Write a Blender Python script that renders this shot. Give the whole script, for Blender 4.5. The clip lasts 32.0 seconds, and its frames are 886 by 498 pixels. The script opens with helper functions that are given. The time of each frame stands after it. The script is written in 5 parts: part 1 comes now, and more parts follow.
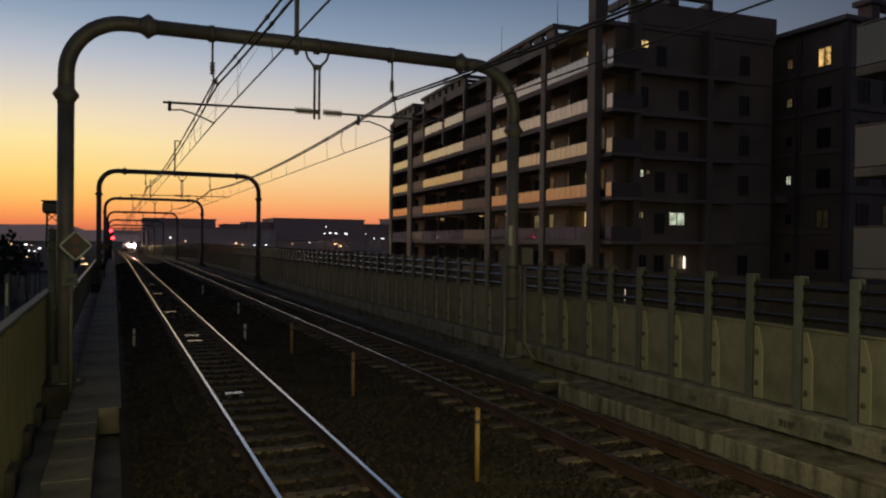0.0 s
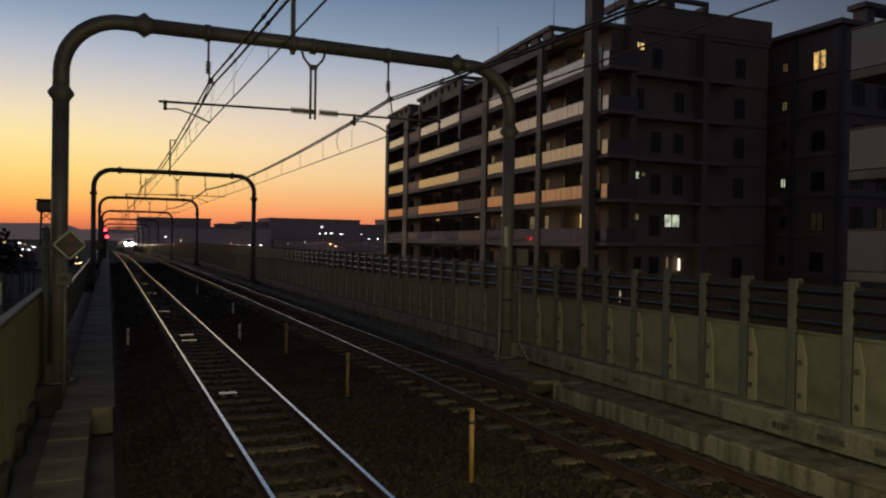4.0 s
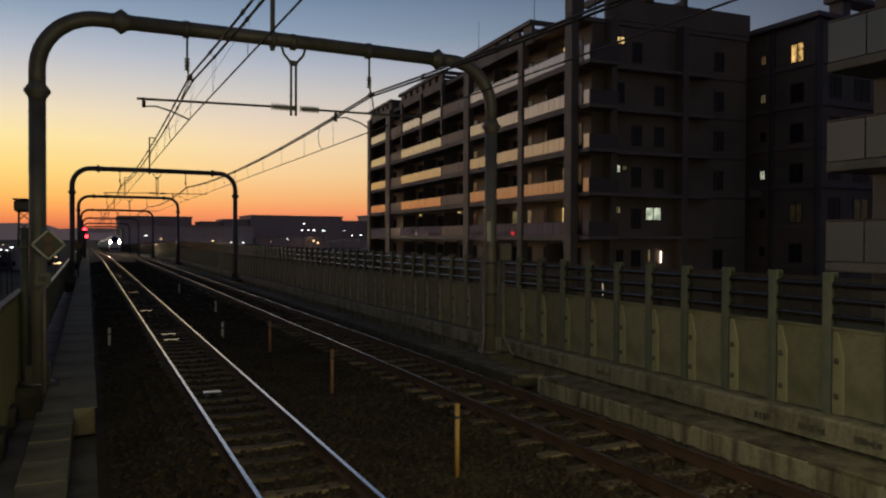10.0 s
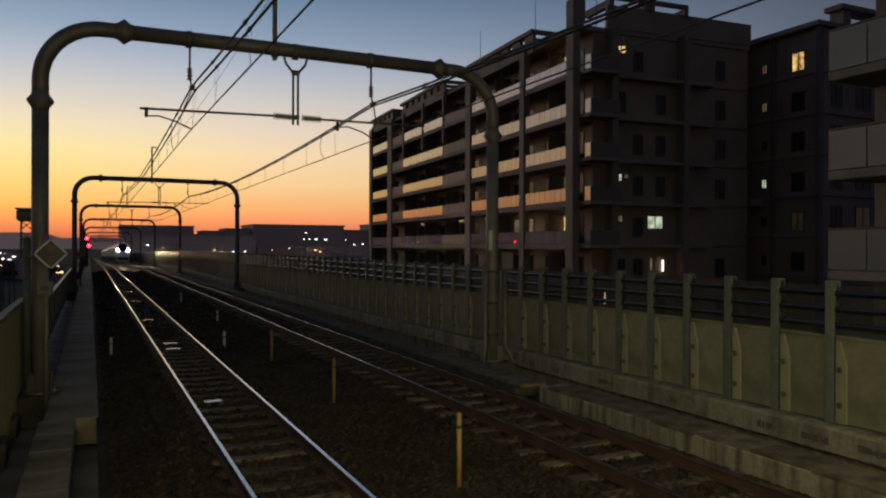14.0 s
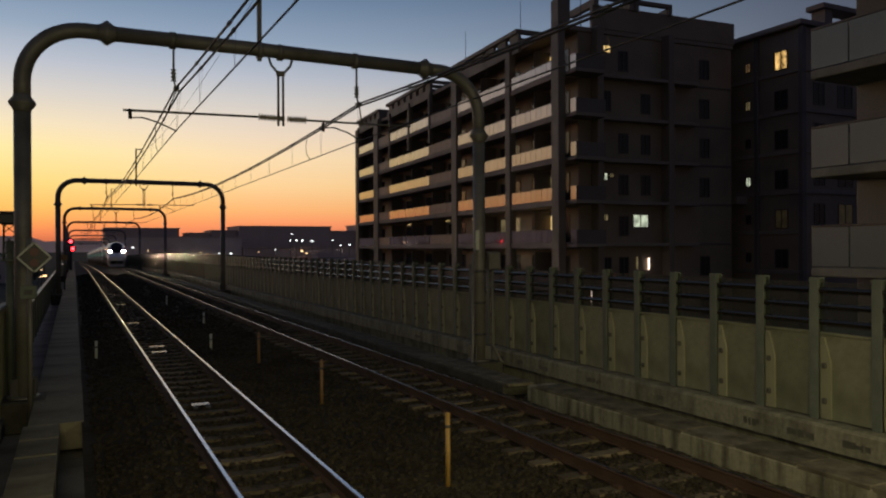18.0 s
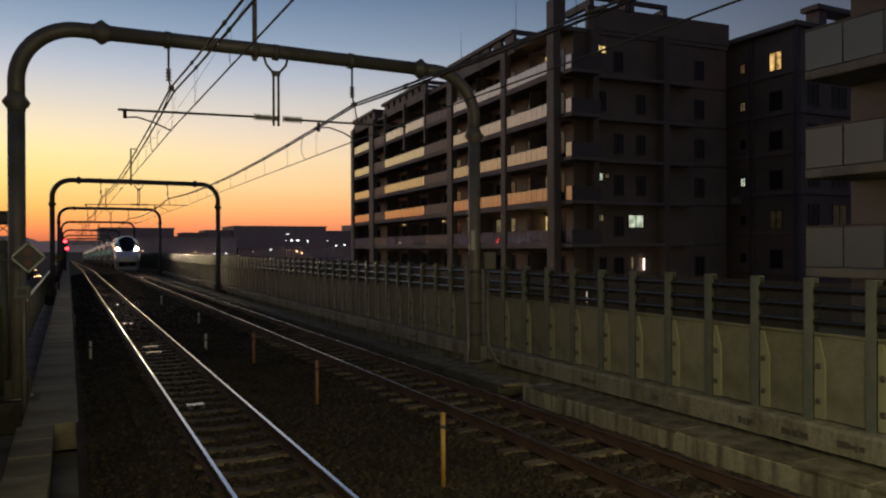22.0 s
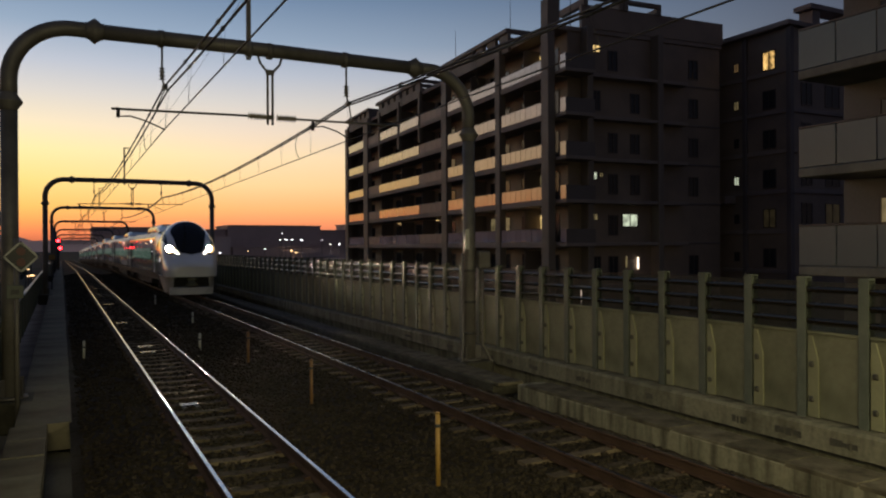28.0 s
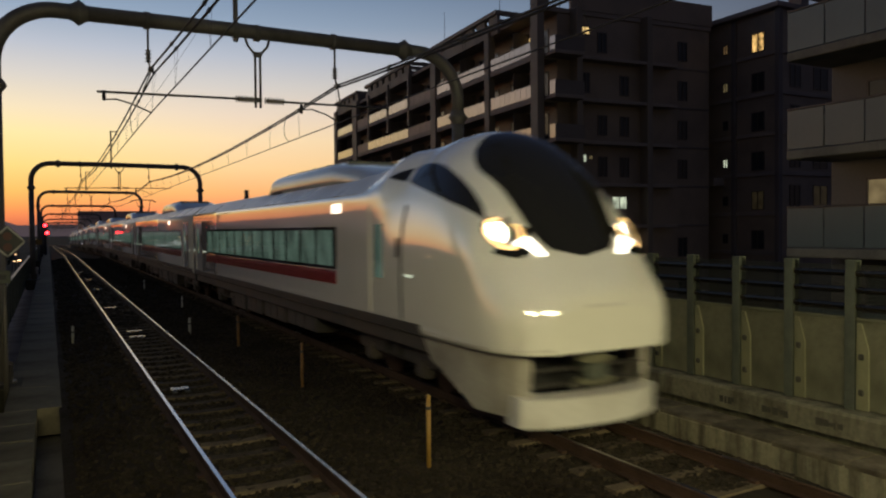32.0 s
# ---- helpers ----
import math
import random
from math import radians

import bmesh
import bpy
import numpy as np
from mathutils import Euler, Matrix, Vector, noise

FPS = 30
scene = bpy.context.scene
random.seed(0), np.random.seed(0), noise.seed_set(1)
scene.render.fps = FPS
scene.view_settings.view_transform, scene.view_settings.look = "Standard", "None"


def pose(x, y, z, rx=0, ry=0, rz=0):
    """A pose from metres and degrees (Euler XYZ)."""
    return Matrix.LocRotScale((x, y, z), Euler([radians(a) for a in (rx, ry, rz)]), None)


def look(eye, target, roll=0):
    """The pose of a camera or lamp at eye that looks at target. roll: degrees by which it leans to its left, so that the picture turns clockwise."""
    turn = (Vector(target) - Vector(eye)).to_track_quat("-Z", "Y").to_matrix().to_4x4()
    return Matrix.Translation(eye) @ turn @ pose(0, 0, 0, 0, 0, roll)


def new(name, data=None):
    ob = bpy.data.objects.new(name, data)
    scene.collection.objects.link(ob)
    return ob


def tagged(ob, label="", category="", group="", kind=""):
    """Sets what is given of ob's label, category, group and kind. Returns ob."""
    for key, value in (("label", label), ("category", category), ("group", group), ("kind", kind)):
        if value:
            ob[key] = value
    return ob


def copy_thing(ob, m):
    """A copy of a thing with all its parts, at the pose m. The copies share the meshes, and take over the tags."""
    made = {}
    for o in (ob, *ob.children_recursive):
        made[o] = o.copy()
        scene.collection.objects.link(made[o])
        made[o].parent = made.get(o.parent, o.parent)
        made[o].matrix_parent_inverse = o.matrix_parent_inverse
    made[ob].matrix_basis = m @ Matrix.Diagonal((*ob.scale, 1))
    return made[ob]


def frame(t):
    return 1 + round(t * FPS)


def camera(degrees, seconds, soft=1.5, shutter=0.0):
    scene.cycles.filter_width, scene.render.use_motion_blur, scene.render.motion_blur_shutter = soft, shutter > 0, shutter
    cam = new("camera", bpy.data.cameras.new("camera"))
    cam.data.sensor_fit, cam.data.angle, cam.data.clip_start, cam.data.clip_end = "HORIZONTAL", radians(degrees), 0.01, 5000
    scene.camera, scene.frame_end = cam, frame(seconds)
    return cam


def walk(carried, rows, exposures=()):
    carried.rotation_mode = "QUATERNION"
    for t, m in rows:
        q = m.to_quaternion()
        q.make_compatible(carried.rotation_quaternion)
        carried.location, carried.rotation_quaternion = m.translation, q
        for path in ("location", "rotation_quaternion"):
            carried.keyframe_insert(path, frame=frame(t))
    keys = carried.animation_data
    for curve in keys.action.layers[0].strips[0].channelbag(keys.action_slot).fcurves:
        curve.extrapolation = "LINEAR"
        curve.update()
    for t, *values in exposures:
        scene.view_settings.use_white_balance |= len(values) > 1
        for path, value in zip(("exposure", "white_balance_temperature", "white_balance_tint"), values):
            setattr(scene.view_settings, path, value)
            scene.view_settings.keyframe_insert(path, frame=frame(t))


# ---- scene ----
EYE = Vector((0.0, 0.0, 2.62))
cam = camera(61.47, 32.0, soft=2.1, shutter=0.9)
# seconds, turn to the right of the track's line, tilt, lean
AIM = [
    (0, 23.85, -0.54, 0.64), (0.5, 23.98, -0.66, 0.65), (1, 24.16, -0.74, 0.64), (1.5, 24.20, -0.66, 0.56),
    (2, 24.16, -0.57, 0.66), (2.5, 24.24, -0.47, 0.84), (3, 24.29, -0.59, 0.90), (3.5, 24.24, -0.46, 0.96),
    (5.5, 24.01, -0.70, 0.76), (6, 24.08, -0.81, 0.70), (6.5, 24.37, -0.82, 0.65), (7, 24.66, -0.92, 0.65),
    (7.5, 24.66, -1.07, 0.46), (8, 24.59, -1.10, 0.34), (8.5, 24.70, -1.08, 0.34), (9, 25.07, -0.85, 0.26),
    (9.5, 25.35, -0.88, 0.25), (10, 25.50, -0.82, 0.26), (10.5, 25.48, -0.76, 0.27), (11, 25.34, -0.74, 0.34),
    (11.5, 25.20, -0.79, 0.38), (12, 24.90, -0.79, 0.30), (12.5, 24.72, -0.66, 0.20), (13, 24.74, -0.41, 0.09),
    (13.5, 25.02, -0.31, 0.18), (14, 25.36, -0.14, 0.20), (14.5, 25.48, 0.01, 0.19), (16.5, 26.25, -0.04, -0.01),
    (17, 26.28, -0.08, -0.07), (17.5, 26.29, -0.12, -0.15), (18, 26.36, -0.13, -0.28), (18.5, 26.35, -0.10, -0.45),
    (19, 26.38, -0.06, -0.53), (19.5, 26.40, -0.04, -0.53), (20, 26.62, -0.15, -0.46), (20.5, 26.64, -0.17, -0.39),
    (21, 26.60, -0.11, -0.34), (21.5, 26.62, -0.06, -0.31), (22, 26.71, -0.12, -0.24), (22.5, 26.81, -0.18, -0.14),
    (23, 26.76, -0.18, -0.16), (23.5, 26.71, -0.07, -0.08), (24, 26.90, -0.01, -0.06), (24.5, 27.09, -0.02, -0.03),
    (25, 27.09, -0.01, -0.08), (25.5, 27.16, 0.06, -0.11), (27.5, 27.11, -0.14, -0.31), (28, 27.13, -0.19, -0.30),
    (28.5, 27.14, -0.17, -0.35), (29, 27.07, -0.22, -0.33), (29.5, 27.02, -0.23, -0.36), (30, 27.16, -0.48, -0.48),
    (30.5, 27.43, -0.60, -0.45), (31, 27.66, -0.73, -0.49), (31.5, 27.80, -1.06, -0.56), (32, 27.90, -1.49, -0.52),
]


def aimed(turn, tilt, lean):
    a, b = radians(turn), radians(tilt)
    return look(EYE, EYE + Vector((math.sin(a) * math.cos(b), math.cos(a) * math.cos(b), math.sin(b))), lean)


walk(cam, [(t, aimed(a, b, c)) for t, a, b, c in AIM], [(0, 0.0), (10, 0.0), (16, 0.06), (22, 0.14), (28, 0.2), (30.5, 0.1), (32, 0.12)])

# ---- plan: x across the tracks, y along them, z = 0 at the rail heads ----
NEAR_TRACK, FAR_TRACK, GAUGE = 2.126, 6.225, 1.13
GATE_Y, GATE_STEP = 16.72, 36.6
GRADE_START, GRADE = 100.0, 0.0115


def grade(y):
    """Height of the rail heads: level, then gently falling."""
    return -max(0.0, y - GRADE_START) * GRADE


# ---- evening sky and lamps ----
def lin(r, g, b):
    return tuple((c / 255 / 12.92) if c < 10.3 else ((c / 255 + 0.055) / 1.055) ** 2.4 for c in (r, g, b))


def ramp(nodes, stops):
    node = nodes.new("ShaderNodeValToRGB")
    cr = node.color_ramp
    cr.elements[0].position, cr.elements[1].position = stops[0][0], stops[-1][0]
    cr.elements[0].color, cr.elements[1].color = (*stops[0][1], 1), (*stops[-1][1], 1)
    for at, colour in stops[1:-1]:
        cr.elements.new(at).color = (*colour, 1)
    return node


world = bpy.data.worlds.new("evening_sky")
scene.world = world
world.use_nodes = True
wn, wl = world.node_tree.nodes, world.node_tree.links
wn.clear()
coords = wn.new("ShaderNodeTexCoord")
split = wn.new("ShaderNodeSeparateXYZ")
wl.new(coords.outputs["Generated"], split.inputs[0])
# sunset glow by height over the horizon, and the dusk sky away from it
glow = ramp(wn, [(0.0, lin(165, 85, 70)), (0.018, lin(235, 133, 97)), (0.032, lin(255, 155, 103)), (0.05, lin(255, 184, 118)),
                 (0.08, lin(255, 211, 152)), (0.118, lin(252, 222, 178)), (0.148, lin(238, 217, 194)), (0.185, lin(213, 207, 201)),
                 (0.22, lin(184, 190, 202)), (0.26, lin(146, 164, 186)), (0.31, lin(114, 137, 165)), (0.4, lin(78, 98, 132)), (0.6, lin(58, 74, 108)), (1.0, lin(48, 63, 97))])
golden = ramp(wn, [(0.0, lin(175, 88, 62)), (0.018, lin(242, 132, 78)), (0.032, lin(255, 166, 84)), (0.05, lin(255, 196, 96)),
                   (0.08, lin(255, 220, 122)), (0.118, lin(255, 233, 160)), (0.148, lin(245, 227, 186)), (0.185, lin(216, 209, 200)),
                   (0.22, lin(186, 191, 202)), (0.26, lin(147, 165, 186)), (0.31, lin(114, 137, 165)), (0.4, lin(78, 98, 132)), (0.6, lin(58, 74, 108)), (1.0, lin(48, 63, 97))])
dusk = ramp(wn, [(0.0, lin(76, 65, 60)), (0.06, lin(79, 69, 66)), (0.2, lin(67, 67, 77)), (0.45, lin(52, 59, 79)), (1.0, lin(42, 55, 85))])
# the sky is golden over the set sun and rosy to both sides; the warm bands stand higher towards the set sun, south of the line
lean, height = wn.new("ShaderNodeMapRange"), wn.new("ShaderNodeMath")
lean.inputs["From Min"].default_value, lean.inputs["From Max"].default_value = -0.35, -0.15
lean.inputs["To Min"].default_value, lean.inputs["To Max"].default_value = 0.83, 1.0
height.operation = "MULTIPLY"
wl.new(split.outputs["X"], lean.inputs[0])
wl.new(split.outputs["Z"], height.inputs[0])
wl.new(lean.outputs[0], height.inputs[1])
wl.new(height.outputs[0], glow.inputs[0])
wl.new(height.outputs[0], golden.inputs[0])
warmth, sunset = wn.new("ShaderNodeMapRange"), wn.new("ShaderNodeMixRGB")
warmth.inputs["From Min"].default_value, warmth.inputs["From Max"].default_value = 0.3, 0.02
warmth.inputs["To Max"].default_value = 0.75
aside, off_axis = wn.new("ShaderNodeMath"), wn.new("ShaderNodeMath")
aside.operation, aside.inputs[1].default_value, off_axis.operation = "ADD", 0.08, "ABSOLUTE"
wl.new(split.outputs["X"], aside.inputs[0])
wl.new(aside.outputs[0], off_axis.inputs[0])
wl.new(off_axis.outputs[0], warmth.inputs[0])
for a, b in ((warmth.outputs[0], sunset.inputs[0]), (glow.outputs[0], sunset.inputs[1]), (golden.outputs[0], sunset.inputs[2])):
    wl.new(a, b)
wl.new(split.outputs["Z"], dusk.inputs[0])
west = wn.new("ShaderNodeVectorMath")
west.operation = "DOT_PRODUCT"
west.inputs[1].default_value = (math.sin(radians(-14)), math.cos(radians(-14)), 0)
wl.new(coords.outputs["Generated"], west.inputs[0])
spread = wn.new("ShaderNodeMapRange")
spread.interpolation_type = "SMOOTHSTEP"
spread.inputs["From Min"].default_value, spread.inputs["From Max"].default_value = 0.12, 1.02
wl.new(west.outputs["Value"], spread.inputs[0])
mix = wn.new("ShaderNodeMixRGB")
for a, b in ((spread.outputs[0], mix.inputs[0]), (dusk.outputs[0], mix.inputs[1]), (sunset.outputs[0], mix.inputs[2])):
    wl.new(a, b)
back, out = wn.new("ShaderNodeBackground"), wn.new("ShaderNodeOutputWorld")
back.inputs["Strength"].default_value = 1.0
wl.new(mix.outputs[0], back.inputs[0])
wl.new(back.outputs[0], out.inputs[0])


def area_lamp(name, m, size, size_y, power, colour, spread):
    data = bpy.data.lights.new(name, "AREA")
    data.shape, data.size, data.size_y, data.energy, data.color = "RECTANGLE", size, size_y, power, colour
    data.spread = radians(spread)
    ob = new(name, data)
    ob.matrix_world = m
    return ob


# the station's tube lamps over the platform, behind the camera
area_lamp("platform_lamps", look((-0.6, -3.0, 5.0), (4.4, 4.6, 0.0)), 5.0, 1.3, 430, (1.0, 0.88, 0.46), 140)
# unseen fill lamp added on the right, for the train's front and the barrier
area_lamp("far_platform_lamps", look((8.4, -3.4, 4.4), (8.2, 2.6, -0.2)), 4.0, 1.3, 235, (1.0, 0.9, 0.5), 125)


# ---- materials ----
def material(name, colour, rough=0.7, metal=0.0, vary=0.25, grain=30.0, patch_size=1.5, bump=0.15, second=None, coat=0.0, spec=0.5, per_piece=0.0, streak=1.0):
    """A surface with grain and larger stains; second is the colour of the stains; per_piece varies the pieces."""
    m = bpy.data.materials.new(name)
    m.use_nodes = True
    n, l = m.node_tree.nodes, m.node_tree.links
    p = n["Principled BSDF"]
    p.inputs["Metallic"].default_value, p.inputs["Coat Weight"].default_value = metal, coat
    p.inputs["Specular IOR Level"].default_value = spec
    tc = n.new("ShaderNodeTexCoord")
    fine, large = n.new("ShaderNodeTexNoise"), n.new("ShaderNodeTexNoise")
    fine.inputs["Scale"].default_value, fine.inputs["Detail"].default_value = grain, 6
    large.inputs["Scale"].default_value, large.inputs["Detail"].default_value = patch_size, 5
    l.new(tc.outputs["Object"], fine.inputs["Vector"])
    run = n.new("ShaderNodeMapping")
    run.inputs["Scale"].default_value = (1, 1, streak)
    l.new(tc.outputs["Object"], run.inputs[0])
    l.new(run.outputs[0], large.inputs["Vector"])
    stain = n.new("ShaderNodeMapRange")
    stain.inputs["From Min"].default_value, stain.inputs["From Max"].default_value = 0.42, 0.68
    l.new(large.outputs["Fac"], stain.inputs[0])
    base = n.new("ShaderNodeMixRGB")
    second = second or tuple(c * (1 - vary) for c in colour)
    base.inputs[1].default_value, base.inputs[2].default_value = (*colour, 1), (*second, 1)
    l.new(stain.outputs[0], base.inputs[0])
    light = n.new("ShaderNodeMapRange")
    light.inputs["To Min"].default_value, light.inputs["To Max"].default_value = 1 - vary, 1 + vary
    l.new(fine.outputs["Fac"], light.inputs[0])
    value = light.outputs[0]
    if per_piece:
        info, ran = n.new("ShaderNodeObjectInfo"), n.new("ShaderNodeMapRange")
        ran.inputs["To Min"].default_value, ran.inputs["To Max"].default_value = 1 - per_piece, 1 + per_piece
        l.new(info.outputs["Random"], ran.inputs[0])
        times = n.new("ShaderNodeMath")
        times.operation = "MULTIPLY"
        l.new(value, times.inputs[0])
        l.new(ran.outputs[0], times.inputs[1])
        value = times.outputs[0]
    tone = n.new("ShaderNodeVectorMath")
    tone.operation = "SCALE"
    l.new(base.outputs[0], tone.inputs[0])
    l.new(value, tone.inputs["Scale"])
    l.new(tone.outputs[0], p.inputs["Base Color"])
    ro = n.new("ShaderNodeMapRange")
    ro.inputs["To Min"].default_value, ro.inputs["To Max"].default_value = max(0.03, rough - 0.12 * (rough > 0.2)), min(1, rough + 0.12 * (rough > 0.2))
    l.new(large.outputs["Fac"], ro.inputs[0])
    l.new(ro.outputs[0], p.inputs["Roughness"])
    if bump:
        bp = n.new("ShaderNodeBump")
        bp.inputs["Strength"].default_value, bp.inputs["Distance"].default_value = bump, 0.02
        l.new(fine.outputs["Fac"], bp.inputs["Height"])
        l.new(bp.outputs[0], p.inputs["Normal"])
    return m


def glowing(name, colour, strength):
    m = bpy.data.materials.new(name)
    m.use_nodes = True
    n, l = m.node_tree.nodes, m.node_tree.links
    p = n["Principled BSDF"]
    p.inputs["Base Color"].default_value = (*colour, 1)
    p.inputs["Emission Color"].default_value = (*colour, 1)
    p.inputs["Emission Strength"].default_value = strength
    p.inputs["Roughness"].default_value = 0.25
    return m


def lit_glass(name, colour, strength, scale=(1.2, 1.2, 1.2), low=0.45):
    """A pane with a lit room or curtain behind it: brighter and darker patches."""
    m = glowing(name, colour, strength)
    n, l = m.node_tree.nodes, m.node_tree.links
    n["Principled BSDF"].inputs["Base Color"].default_value = (*(0.06 * c for c in colour), 1)
    tc, no, mr = n.new("ShaderNodeTexCoord"), n.new("ShaderNodeTexNoise"), n.new("ShaderNodeMapRange")
    mp = n.new("ShaderNodeMapping")
    mp.inputs["Scale"].default_value = scale
    no.inputs["Scale"].default_value = 1.6
    mr.inputs["From Min"].default_value, mr.inputs["From Max"].default_value = 0.3, 0.7
    mr.inputs["To Min"].default_value, mr.inputs["To Max"].default_value = strength * low, strength * 1.3
    l.new(tc.outputs["Object"], mp.inputs[0])
    l.new(mp.outputs[0], no.inputs["Vector"])
    l.new(no.outputs["Fac"], mr.inputs[0])
    l.new(mr.outputs[0], n["Principled BSDF"].inputs["Emission Strength"])
    return m


def lacquer(m, ior):
    m.node_tree.nodes["Principled BSDF"].inputs["Coat IOR"].default_value = ior


